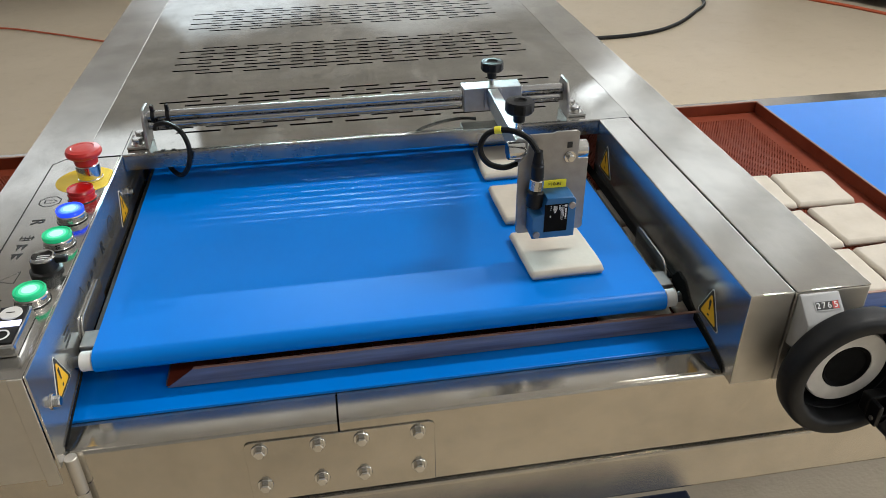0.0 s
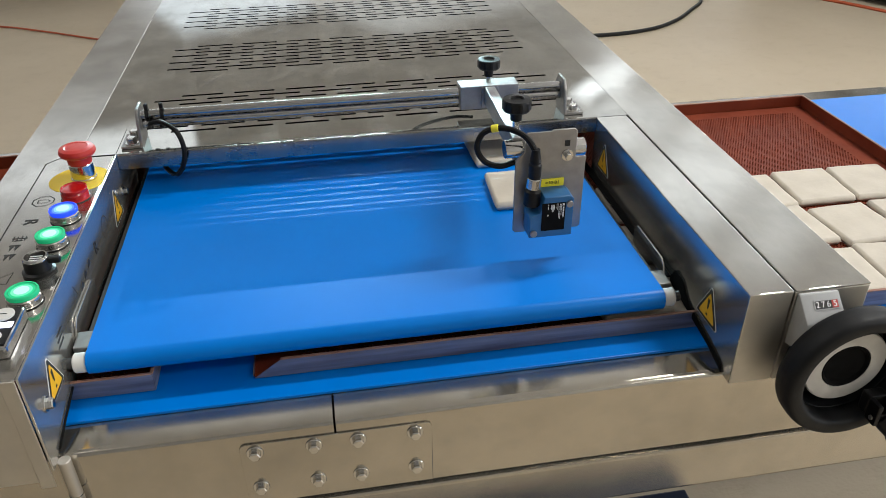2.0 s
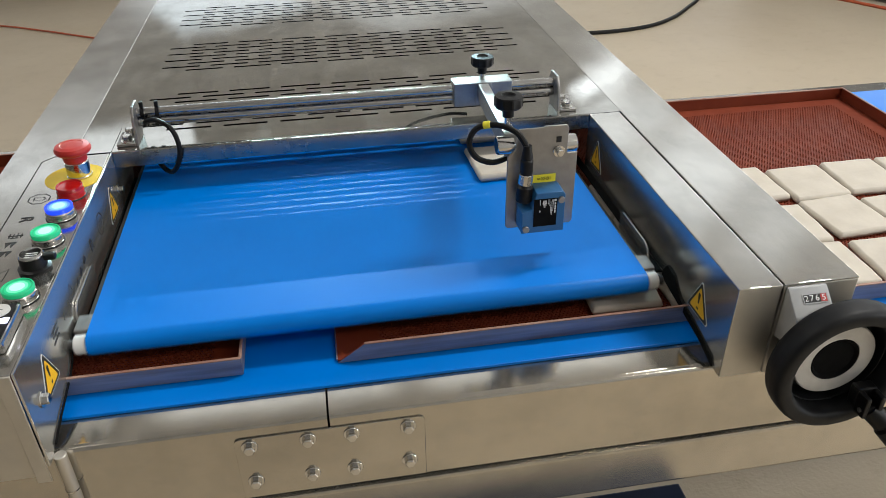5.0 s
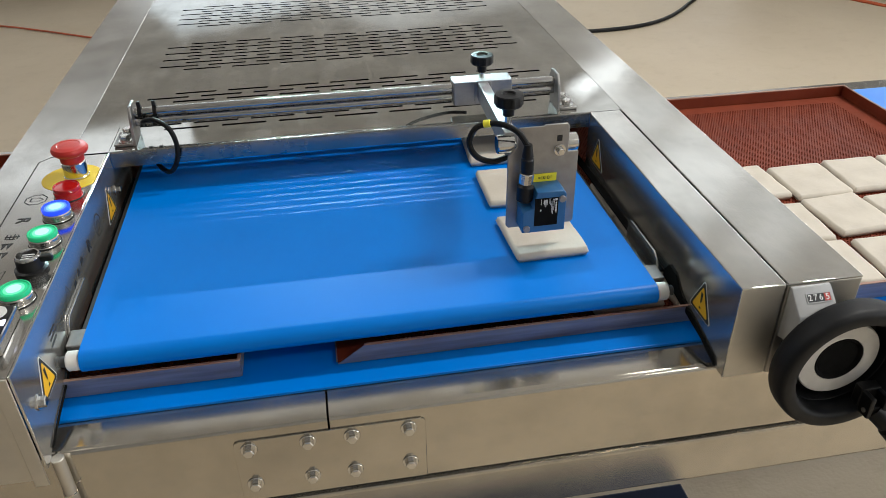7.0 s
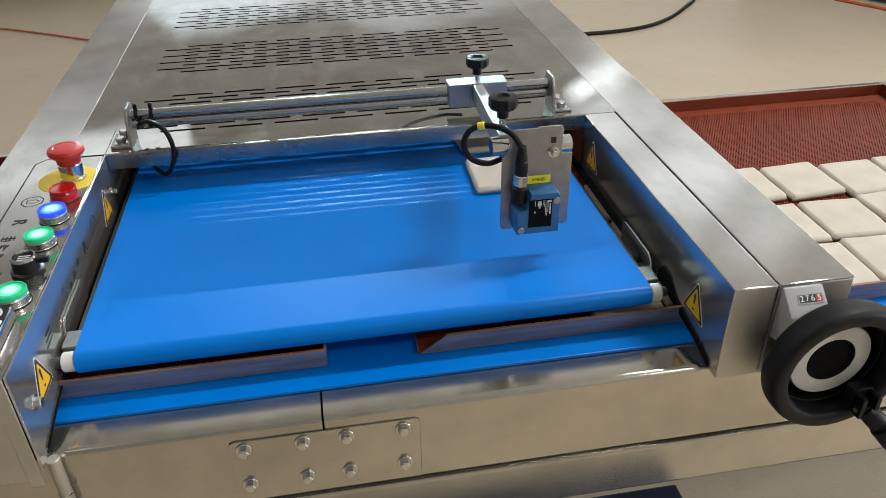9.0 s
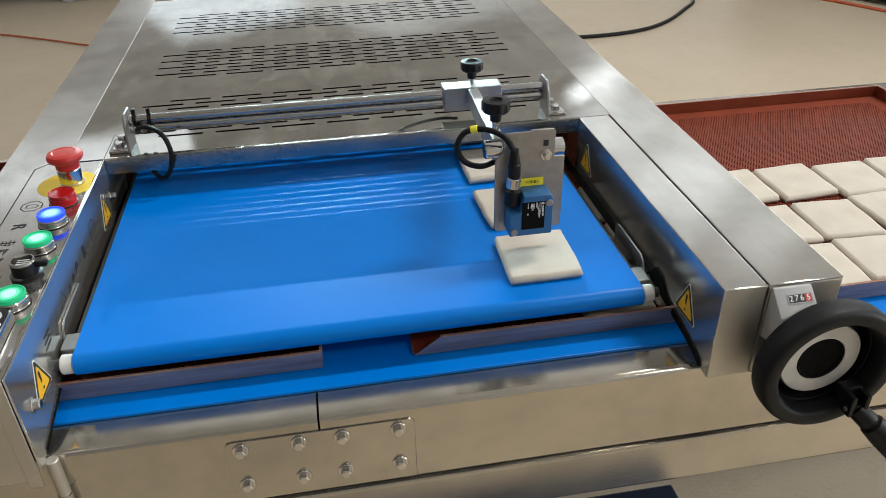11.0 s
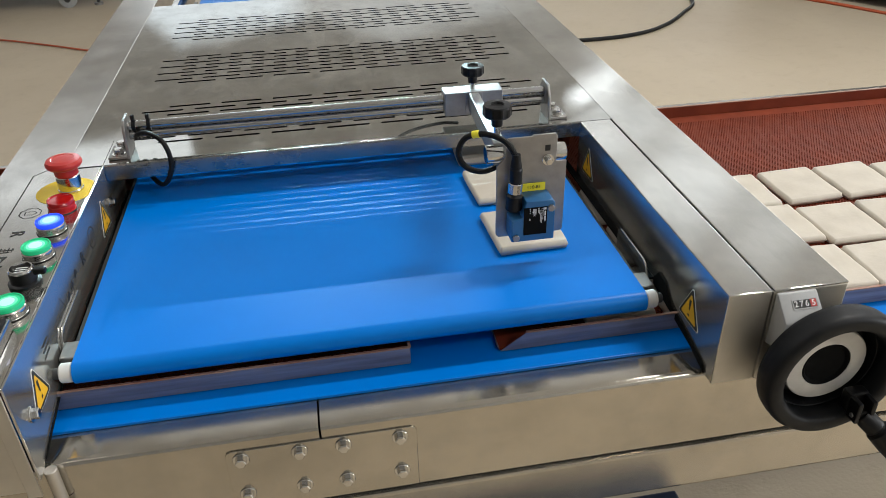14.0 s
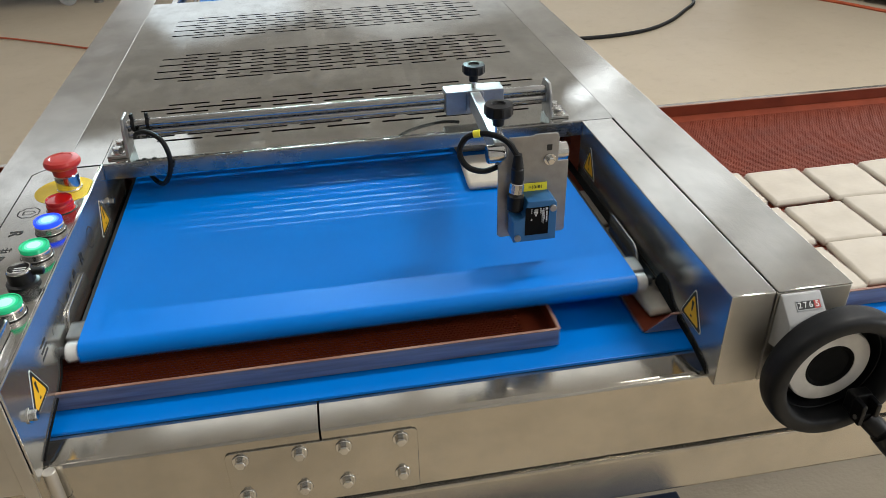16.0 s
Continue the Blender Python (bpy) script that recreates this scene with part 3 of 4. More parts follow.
    part("start_key", rod((x, y + 0.0165, z + 0.0152), (x, y + 0.0165, z + 0.0172), 0.0098, 32), WHITE_PLASTIC, dbl)
    writing("I", 0.011, Matrix.Translation((x, y + 0.0165, z + 0.0174)) @ Matrix.Rotation(math.pi / 2, 4, "Z"), INK, dbl, "mark")
    part("lamp", box(x - 0.0128, x + 0.0128, y - 0.004, y + 0.0045, z + 0.0154, z + 0.0164, 0.0004), WHITE_CORE, dbl)
    part("stop_key", lathe([(0.0062, 0.0156), (0.0078, 0.0156), (0.0078, 0.0162), (0.0062, 0.0162), (0.0062, 0.0156)], (x, y - 0.0165, z), (x, y - 0.0165, 2), 32), WHITE_PRINT, dbl)
    # printed pictograms
    zz = z + 0.0004

    def stroke(pts, wdt=0.0010):
        bm = bmesh.new()
        mid = sum((Vector(p) for p in pts), Vector((0, 0))) / len(pts)
        far = sum((Vector(p) - mid).length for p in pts) / len(pts)
        out, inn = [[bm.verts.new((*q, zz)) for q in (mid + (Vector(p) - mid) * (1 + k * wdt / 2 / far) for p in pts)] for k in (1, -1)]
        n = len(pts)
        for i in range(n):
            bm.faces.new((out[i], out[(i + 1) % n], inn[(i + 1) % n], inn[i]))
        part("printed_symbol", bm, INK, panel)
    stroke([(-0.394 + 0.013 * math.cos(i * math.pi / 4 + 0.39), 0.262 + 0.013 * math.sin(i * math.pi / 4 + 0.39)) for i in range(8)])
    stroke([(-0.400, 0.258), (-0.390, 0.258), (-0.386, 0.262), (-0.390, 0.266), (-0.400, 0.266)])
    writing("R", 0.021, Matrix.Translation((-0.396, 0.212, zz)) @ Matrix.Rotation(-math.pi / 2, 4, "Z"), INK, panel)
    bm = box(-0.405, -0.389, 0.1745, 0.1757, zz - 0.0003, zz)
    for k in range(4):
        box(-0.404 + 0.0042 * k, -0.4031 + 0.0042 * k, 0.1705, 0.1805 - 0.0015 * (k % 2), zz - 0.0003, zz, 0, 1, bm)
    box(-0.402, -0.393, 0.1700, 0.1709, zz - 0.0003, zz, 0, 1, bm)
    part("printed_symbol", bm, INK, panel)
    for yy in (0.155, 0.136):
        bm = box(-0.404, -0.392, yy + 0.0045, yy + 0.0058, zz - 0.0003, zz)
        for x in (-0.403, -0.3975):
            prism([(x, yy + 0.0044), (x + 0.005, yy + 0.0044), (x + 0.0015, yy - 0.006)], "z", zz - 0.0003, zz, 0, bm)
        part("printed_symbol", bm, INK, panel)
    stroke([(-0.403, 0.088), (-0.384, 0.104), (-0.385, 0.082)])
    stroke([(-0.412, 0.092), (-0.405, 0.094), (-0.409, 0.070), (-0.416, 0.068)])
    for k in range(3):
        part("printed_symbol", box(-0.405 + 0.004 * k, -0.396 + 0.004 * k, 0.040 + 0.006 * k, 0.0415 + 0.006 * k, zz - 0.0003, zz), INK, panel)
    return panel


control_panel()

# ---- tray conveyor ----
SEAM = -0.069


def tray_conveyor():
    conv = thing("tray_conveyor", "steel tray conveyor with a blue belt", "conveyor")
    part("conveyor_belt", box(-2.6, 2.6, -0.012, 0.640, LOW_Z - 0.004, LOW_Z, 0.001), BELT_BLUE, conv, "smooth blue conveyor belt")
    part("belt_bed", box(-2.6, 2.6, -0.010, 0.636, LOW_Z - 0.03, LOW_Z - 0.0045), DARK, conv)
    for a, b in ((-2.6, SEAM - 0.0011), (SEAM + 0.0011, 2.6)):
        fold = [(-0.045 - 0.007 * math.sin(k * math.pi / 12), 0.8775 + 0.007 * math.cos(k * math.pi / 12)) for k in range(7)]
        o = [(-0.0105, 0.8845)] + fold + [(-0.052, 0.781), (-0.050, 0.778), (-0.034, 0.778), (-0.034, 0.780), (-0.0495, 0.7805), (-0.0495, 0.876), (-0.047, 0.8815), (-0.0105, 0.882)]
        part("front_rail", prism(o, "x", a, b), RAIL_STEEL, conv, "folded stainless steel front rail")
    part("rear_rail", box(-2.6, 2.6, 0.6405, 0.685, 0.780, 0.886, 0.003), STEEL_X, conv)
    # lower frame seen below the rail
    part("lower_beam", box(-2.6, 2.6, -0.046, 0.0, 0.694, 0.766, 0.006), BEAM_STEEL, conv, "steel frame tube under the rail")
    part("frame_web", box(-2.6, 2.6, -0.012, -0.008, 0.755, 0.880), DARK, conv)
    # upright rod with a collar, added to look like a reflection in the rail
    px, py = -0.326, -0.0572
    post = part("support_post", rod((px, py - 0.002, 0.30), (px, py - 0.002, 0.886), 0.0062, 24), SATIN, conv, "round steel rod in place of a reflection in the rail")
    part("collar", lathe([(0.0063, 0), (0.0068, 0), (0.0068, 0.0015), (0.0063, 0.0015)], (px, py - 0.002, 0.838), (px, py - 0.002, 1), 24), POLISHED, post)
    for x in (-2.4, -0.9, 0.95, 2.4):
        for y in (-0.02, 0.66):
            leg = part("leg", box(x - 0.02, x + 0.02, y - 0.02, y + 0.02, 0.03, 0.694, 0.002), STEEL_X, conv)
            part("foot", lathe([(0, 0), (0.03, 0), (0.03, 0.008), (0.012, 0.02), (0.012, 0.03), (0, 0.03)], (x, y, 0), (x, y, 1), 20), BLACK, leg)
    # joint plate with eight bolts
    cut = 0.006
    corners = [(-0.166, 0.782), (0.030, 0.782), (0.030, 0.8685 - cut), (0.030 - cut * 0.3, 0.8685 - cut * 0.3), (0.030 - cut, 0.8685), (-0.166 + cut, 0.8685), (-0.166 + cut * 0.3, 0.8685 - cut * 0.3), (-0.166, 0.8685 - cut)]
    plate = part("joint_plate", prism(corners, "y", -0.0541, -0.0523, 0.0006), RAIL_STEEL, conv, "bolted joint plate across the rail seam")
    for x in (-0.151, -0.092, -0.047, 0.012):
        for z in (0.857, 0.807):
            part("bolt", hex_bolt((x, -0.0541, z), (x, -1, z), 0.0058, 0.0060, 0.0086), POLISHED, plate)
    return conv


tray_conveyor()

# ---- retracting belt ----
def retracting_belt():
    """Modelled with its nose at y = 0; the flights run back under the cover."""
    th = thing("retracting_belt", "smooth blue belt with a retracting nose", "conveyor belt")
    r, n, back = 0.0125, 10, 2.15
    o = [(back, 0.0)] + [(-r * math.sin(a * math.pi / n), -r + r * math.cos(a * math.pi / n)) for a in range(n + 1)] + [(back, -2 * r)]
    inner = [(y, z + 0.0022) if i == len(o) - 1 else ((y, z - 0.0022) if i == 0 else (y * 0.82, -r + (z + r) * 0.82)) for i, (y, z) in enumerate(o)]
    bm = bmesh.new()
    ring = o + inner[::-1]
    lo = [bm.verts.new((-0.309, y, z)) for y, z in ring]
    hi = [bm.verts.new((0.309, y, z)) for y, z in ring]
    m = len(ring)
    for i in range(m):
        bm.faces.new((lo[i], lo[(i + 1) % m], hi[(i + 1) % m], hi[i]))
    k = len(o)
    for i in range(k - 1):
        for vv in (lo, hi):
            bm.faces.new((vv[i], vv[i + 1], vv[m - 2 - i], vv[m - 1 - i]))
    part("belt", bm, BELT_BLUE, th)
    part("nose_roller", rod((-0.304, 0, -r), (0.304, 0, -r), r * 0.80, 20), DULL_STEEL, th)
    part("slider_bed", box(-0.296, 0.296, 0.012, back - 0.02, -0.017, -0.0026, 0.001), DULL_STEEL, th)
    for s in (-1, 1):
        part("end_cap", rod((s * 0.3095, 0, -r), (s * 0.3230, 0, -r), 0.0105, 24, 0.0015), WHITE_PLASTIC, th, "white plastic roller end")
        part("axle", rod((s * 0.3230, 0, -r), (s * 0.3300, 0, -r), 0.006, 20), DARK, th)
        x = s * 0.3275
        part("guide_plate", prism([(0.030, -0.022), (0.034, -0.010), (0.042, 0.004), (0.052, 0.009), (0.122, 0.009), (0.130, 0.004), (0.130, -0.022)], "x", x - 0.0012, x + 0.0012, 0.0006), PLATE_STEEL, th, "steel belt edge guide")
        part("carriage_block", box(min(s * 0.308, s * 0.3265), max(s * 0.308, s * 0.3265), 0.014, 0.042, -0.022, -0.004, 0.0015), DULL_STEEL, th)
        part("carriage_arm", box(min(s * 0.309, s * 0.318), max(s * 0.309, s * 0.318), 0.042, 1.2, -0.022, -0.008, 0.001), DARK, th)
    return th


BELT = retracting_belt()

# ---- baking trays ----
TRAY_L, TRAY_W, TRAY_H = 0.980, 0.588, 0.0215


def baking_tray():
    """Origin at the underside of the front corner of the open end; the length runs along x."""
    tray = thing("baking_tray", "perforated baking tray with a red-brown silicone coating", "baking tray", "trays on the conveyor")
    # perforated floor: rows of hexagonal holes, staggered
    p, q, r = 0.0048, 0.0042, 0.00155
    x0, x1, y0, y1 = 0.048, 0.952, 0.026, 0.562
    nx, ny = int((x1 - x0) / p), int((y1 - y0) / q)
    x1, y1 = x0 + nx * p, y0 + ny * q
    z = 0.0022
    hexa = [(r * math.cos(a), r * math.sin(a)) for a in (math.pi / 6 + i * math.pi / 3 for i in range(6))]
    cell = [(p / 2, 0.0), (p / 2, q / 2), (0.0, q / 2), (-p / 2, q / 2), (-p / 2, 0.0), (-p / 2, -q / 2), (0.0, -q / 2), (p / 2, -q / 2)]
    unit = [(u, w, 0.0) for u, w in cell + hexa] + [(u, w, -0.0017) for u, w in hexa]
    quads = [(0, 1, 8, 13), (1, 2, 9, 8), (2, 3, 10, 9), (3, 4, 11, 10), (4, 5, 11, 11), (5, 6, 12, 11), (6, 7, 13, 12), (7, 0, 13, 13)]
    quads += [(8 + k, 8 + (k + 1) % 6, 14 + (k + 1) % 6, 14 + k) for k in range(6)]
    verts, faces = [], []
    for j in range(ny):
        off = p / 2 if j % 2 else 0.0
        for i in range(nx - 1):
            b = len(verts)
            cx, cy = x0 + p / 2 + i * p + off, y0 + q / 2 + j * q
            verts += [(cx + u, cy + w, z + d) for u, w, d in unit]
            faces += [tuple(dict.fromkeys(b + k for k in f)) for f in quads]
        b = len(verts)
        a0, a1 = (x0, x0 + p / 2) if j % 2 else (x1 - p, x1)
        verts += [(a0, y0 + j * q, z), (a1, y0 + j * q, z), (a1, y0 + j * q + q, z), (a0, y0 + j * q + q, z)]
        faces.append((b, b + 1, b + 2, b + 3))
        if j % 2:
            b = len(verts)
            verts += [(x1 - p / 2, y0 + j * q, z), (x1, y0 + j * q, z), (x1, y0 + j * q + q, z), (x1 - p / 2, y0 + j * q + q, z)]
            faces.append((b, b + 1, b + 2, b + 3))
    data = bpy.data.meshes.new("perforated_floor")
    data.from_pydata(verts, [], faces)
    data.materials.append(TRAY_RED)
    sheet = new("perforated_floor", data)
    sheet.parent = tray
    # plain margins round the holes
    for a, b, c, d in ((0.0, x0, 0.0012, TRAY_W - 0.0012), (x1, TRAY_L - 0.0012, 0.0012, TRAY_W - 0.0012), (x0, x1, 0.0012, y0), (x0, x1, y1, TRAY_W - 0.0012)):
        part("margin", box(a, b, c, d, 0.0006, z), TRAY_RED, tray)
    part("open_edge", box(-0.0016, -0.0001, 0.002, TRAY_W - 0.002, 0.0005, 0.0030, 0.0004), TRAY_ALU, tray, "worn bare metal edge")
    # walls: red inside, worn metal outside; cut on the slant at the open end
    for y_in, y_out, name in ((0.0012, 0.0, "front_wall"), (TRAY_W - 0.0012, TRAY_W, "back_wall")):
        s = 1 if y_in > y_out else -1
        o = [(0.0, 0.0), (0.030, TRAY_H), (TRAY_L, TRAY_H), (TRAY_L, 0.0)]
        w = part(name, prism(o, "y", min(y_out, y_out - s * 0.0008), max(y_out, y_out - s * 0.0008)), TRAY_ALU, tray, "worn grey outer face of the rim")
        part("coating", prism([(0.004, 0.0023), (0.030, TRAY_H - 0.0004), (TRAY_L - 0.0013, TRAY_H - 0.0004), (TRAY_L - 0.0013, 0.0023)], "y", min(y_out + s * 0.0002, y_in + s * 0.001), max(y_out + s * 0.0002, y_in + s * 0.001)), TRAY_RED, w)
        part("rim_edge", box(0.030, TRAY_L, min(y_out - s * 0.0012, y_in + s * 0.0012), max(y_out - s * 0.0012, y_in + s * 0.0012), TRAY_H - 0.0002, TRAY_H + 0.0012, 0.0005), TRAY_EDGE, w)
    w = part("end_wall", box(TRAY_L, TRAY_L + 0.0009, 0.0, TRAY_W, 0.0, TRAY_H, 0.0003), TRAY_ALU, tray)
    part("coating", box(TRAY_L - 0.0012, TRAY_L - 0.0001, 0.0015, TRAY_W - 0.0015, 0.0023, TRAY_H - 0.0003), TRAY_RED, w)
    part("rim_edge", box(TRAY_L - 0.0016, TRAY_L + 0.0018, 0.0, TRAY_W, TRAY_H + 0.0001, TRAY_H + 0.0013, 0.0005), TRAY_EDGE, w)
    return tray


TRAY_B = baking_tray()
TRAY_A = copy_thing(TRAY_B, Matrix())

# ---- dough pieces ----
DOUGH_X, DOUGH_Y = 0.088, 0.096


def dough_mesh(seed):
    """A flat pillow of raw dough: cut square, rounded edges, slightly skewed and uneven."""
    rng = random.Random(seed)
    n = 20
    bm = bmesh.new()
    grid = {}
    skew, lean = rng.uniform(-0.03, 0.03), rng.uniform(-0.02, 0.02)
    off = Vector((rng.uniform(0, 50), rng.uniform(0, 50), 0))
    for top in (0, 1):
        for i in range(n + 1):
            for j in range(n + 1):
                u, w = -math.cos(math.pi * i / n), -math.cos(math.pi * j / n)
                u, w = u * 0.55 + 0.45 * (2 * i / n - 1), w * 0.55 + 0.45 * (2 * j / n - 1)
                corner = 1 - 0.012 * (u * w) ** 10
                edge = max(abs(u), abs(w))
                k = corner * (1 + 0.034 * noise.noise(off + Vector((u, w, 3)) * 1.3) * edge)
                x = (u * k + skew * w) * DOUGH_X / 2
                y = (w * k + lean * u) * DOUGH_Y / 2
                round_off = (1 - abs(u) ** 34) * (1 - abs(w) ** 34)
                h = 0.0055 + (0.0056 + 0.0008 * noise.noise(off + Vector((u, w, 0)) * 1.6) + 0.00025 * noise.noise(off + Vector((u * 7, w * 2, 9)))) * round_off ** 0.22
                low = 0.0055 * (1 - round_off ** 0.22) * 0.9
                grid[top, i, j] = bm.verts.new((x, y, h if top else low))
    for i in range(n):
        for j in range(n):
            bm.faces.new([grid[1, a, b] for a, b in ((i, j), (i + 1, j), (i + 1, j + 1), (i, j + 1))])
            bm.faces.new([grid[0, a, b] for a, b in ((i, j), (i, j + 1), (i + 1, j + 1), (i + 1, j))])
    border = [(i, 0) for i in range(n)] + [(n, j) for j in range(n)] + [(i, n) for i in range(n, 0, -1)] + [(0, j) for j in range(n, 0, -1)]
    for k in range(len(border)):
        a, b = border[k], border[(k + 1) % len(border)]
        bm.faces.new((grid[0, a[0], a[1]], grid[0, b[0], b[1]], grid[1, b[0], b[1]], grid[1, a[0], a[1]]))
    bmesh.ops.recalc_face_normals(bm, faces=bm.faces[:])
    for f in bm.faces:
        f.smooth = True
    data = bpy.data.meshes.new("dough_piece")
    bm.to_mesh(data)
    bm.free()
    data.materials.append(DOUGH)
    return data


DOUGH_MESHES = [dough_mesh(s) for s in range(6)]


def dough_piece(k, label):
    return tagged(new("dough_piece", DOUGH_MESHES[k % 6]), label, "dough", "dough pieces")

# ---- sensor gantry ----
def knob(p, q, r=0.0165):
    """A black star-like clamping knob with a dished top and a steel stem."""
    m, h = turn_to(p, q)
    n = 40
    prof = [(0.0065, 0.014), (0.0072, 0.024), (r * 0.9, 0.0255), (r, 0.0275), (r, 0.037), (r * 0.93, 0.039), (r * 0.5, 0.0395), (r * 0.42, 0.0372), (0, 0.037)]
    bm = bmesh.new()
    rings = []
    for rad, hh in prof:
        if rad < 1e-6:
            rings.append([bm.verts.new(m @ Vector((0, 0, hh)))] * n)
            continue
        rings.append([bm.verts.new(m @ Vector((rad * (1 - (0.05 if 0.0265 < hh < 0.0385 and rad > 0.8 * r and i % 4 < 2 else 0)) * math.cos(2 * math.pi * i / n),
                                               rad * (1 - (0.05 if 0.0265 < hh < 0.0385 and rad > 0.8 * r and i % 4 < 2 else 0)) * math.sin(2 * math.pi * i / n), hh))) for i in range(n)])
    for a, b in zip(rings, rings[1:]):
        for i in range(n):
            j = (i + 1) % n
            vs = list(dict.fromkeys((a[i], a[j], b[j], b[i])))
            bm.faces.new(vs)
    bm.faces.new(rings[0][::-1])
    return bm


ROD_Y, ROD_Z1, ROD_Z2 = 0.428, 1.0366, 1.0234
SX0, SX1, SY = 0.155, 0.236, 0.122    # sensor plate


def sensor_gantry():
    g = thing("sensor_gantry", "steel rod gantry carrying a blue light sensor", "sensor holder")
    for z in (ROD_Z1, ROD_Z2):
        part("rod", rod((-0.302, ROD_Y, z), (0.306, ROD_Y, z), 0.0066, 28), CHROME, g, "polished steel rod")
    foot_y = ROD_Y - 0.008
    for s, x in ((-1, -0.300), (1, 0.303)):
        o = [(foot_y - 0.022, TOP), (foot_y + 0.022, TOP), (ROD_Y + 0.022, 1.037), (ROD_Y + 0.014, 1.0505), (ROD_Y - 0.014, 1.0505), (ROD_Y - 0.022, 1.037)]
        br = part("end_bracket", prism(o, "x", x - 0.002, x + 0.002, 0.0008), DULL_STEEL, g, "bent steel end bracket")
        a, b = sorted((x + s * 0.002, x + s * 0.027))
        part("foot_plate", box(a, b, foot_y - 0.022, foot_y + 0.022, TOP + 0.0004, TOP + 0.0042, 0.0008), DULL_STEEL, br)
        for dy in (-0.012, 0.013):
            part("bolt", hex_bolt((x + s * 0.0135, foot_y + dy, TOP + 0.0042), (x + s * 0.0135, foot_y + dy, 2), 0.0066, 0.0075, 0.0092), POLISHED, br)
    # sliding clamp with knob
    bx0, bx1 = 0.148, 0.234
    part("clamp_block", box(bx0, bx1, ROD_Y - 0.015, ROD_Y + 0.015, 1.0140, 1.0490, 0.001), DULL_STEEL, g, "milled steel clamp block")
    part("knob", knob((0.192, ROD_Y, 1.0445), (0.192, ROD_Y, 2)), BLACK, g, "black clamping knob")
    part("stem", rod((0.192, ROD_Y, 1.048), (0.192, ROD_Y, 1.0625), 0.0038, 20), POLISHED, g)
    # hook plate on the block and the arm towards the belt's nose
    part("hook_plate", prism([(0.178, 1.0185), (0.203, 1.0185), (0.203, 1.0465), (0.200, 1.0505), (0.181, 1.0505), (0.178, 1.0465)], "y", ROD_Y - 0.0185, ROD_Y - 0.0155, 0.0008), DULL_STEEL, g)
    p, q = Vector((0.190, ROD_Y - 0.017, 1.0355)), Vector((0.1615, 0.134, 1.079))
    m, h = turn_to(p, q)
    bm = box(-0.013, 0.013, -0.0075, 0.0075, 0, h, 0.0015)
    d = (q - p).normalized()
    side = Vector((d.y, -d.x, 0)).normalized()
    up = side.cross(d)
    bm.transform(Matrix(((up.x, side.x, d.x, p.x), (up.y, side.y, d.y, p.y), (up.z, side.z, d.z, p.z), (0, 0, 0, 1))))
    part("arm", bm, DULL_STEEL, g, "flat steel arm")
    part("pivot", rod((SX0 - 0.003, SY + 0.016, 1.078), (SX1 - 0.002, SY + 0.016, 1.078), 0.0042, 20), POLISHED, g)
    for a, b, z in ((SX0 - 0.010, SX0 + 0.010, 1.079), (SX1 - 0.016, SX1 + 0.002, 1.075)):
        part("collar", rod((a, SY + 0.0145, z), (b, SY + 0.0145, z), 0.0105, 28, 0.001), POLISHED, g)
    part("knob", knob((0.1645, 0.163, 1.088), (0.1645, 0.163, 2)), BLACK, g, "black clamping knob")
    part("stem", rod((0.1645, 0.163, 1.080), (0.1645, 0.163, 1.106), 0.0038, 20), POLISHED, g)
    # sensor plate with a stepped edge and a square slot
    z0, z1 = 0.978, 1.104
    outline = [(SX0, z0 + 0.003), (SX0 + 0.003, z0), (SX1 - 0.003, z0), (SX1, z0 + 0.003), (SX1, z1 - 0.034), (SX1 - 0.012, z1 - 0.034), (SX1 - 0.012, z1 - 0.003), (SX1 - 0.015, z1),
               (SX0 + 0.042, z1), (SX0 + 0.040, z1 - 0.0015), (SX0 + 0.012, z1 - 0.0015), (SX0 + 0.010, z1 - 0.024), (SX0, z1 - 0.034)]
    plate = part("sensor_plate", prism(outline, "y", SY, SY + 0.003, 0.0006), DULL_STEEL, g, "grey steel sensor plate")
    part("slot", box(SX1 - 0.026, SX1 - 0.020, SY - 0.0006, SY - 0.0001, z1 - 0.020, z1 - 0.013), INK, plate)
    part("bolt", hex_bolt((SX1 - 0.022, SY, 1.073), (SX1 - 0.022, -1, 1.073), 0.0044, 0.006, 0.0070), POLISHED, plate)
    part("name_tag", box(SX0 + 0.028, SX0 + 0.057, SY - 0.0012, SY - 0.0002, 1.0355, 1.0455, 0.0003), LABEL_YELLOW, plate, "yellow device tag")
    writing("=10-B1", 0.0056, Matrix.Translation((SX0 + 0.0435, SY - 0.0014, 1.0404)) @ Matrix.Rotation(math.pi / 2, 4, "X"), INK, plate, "tag_lettering")
    return g


sensor_gantry()


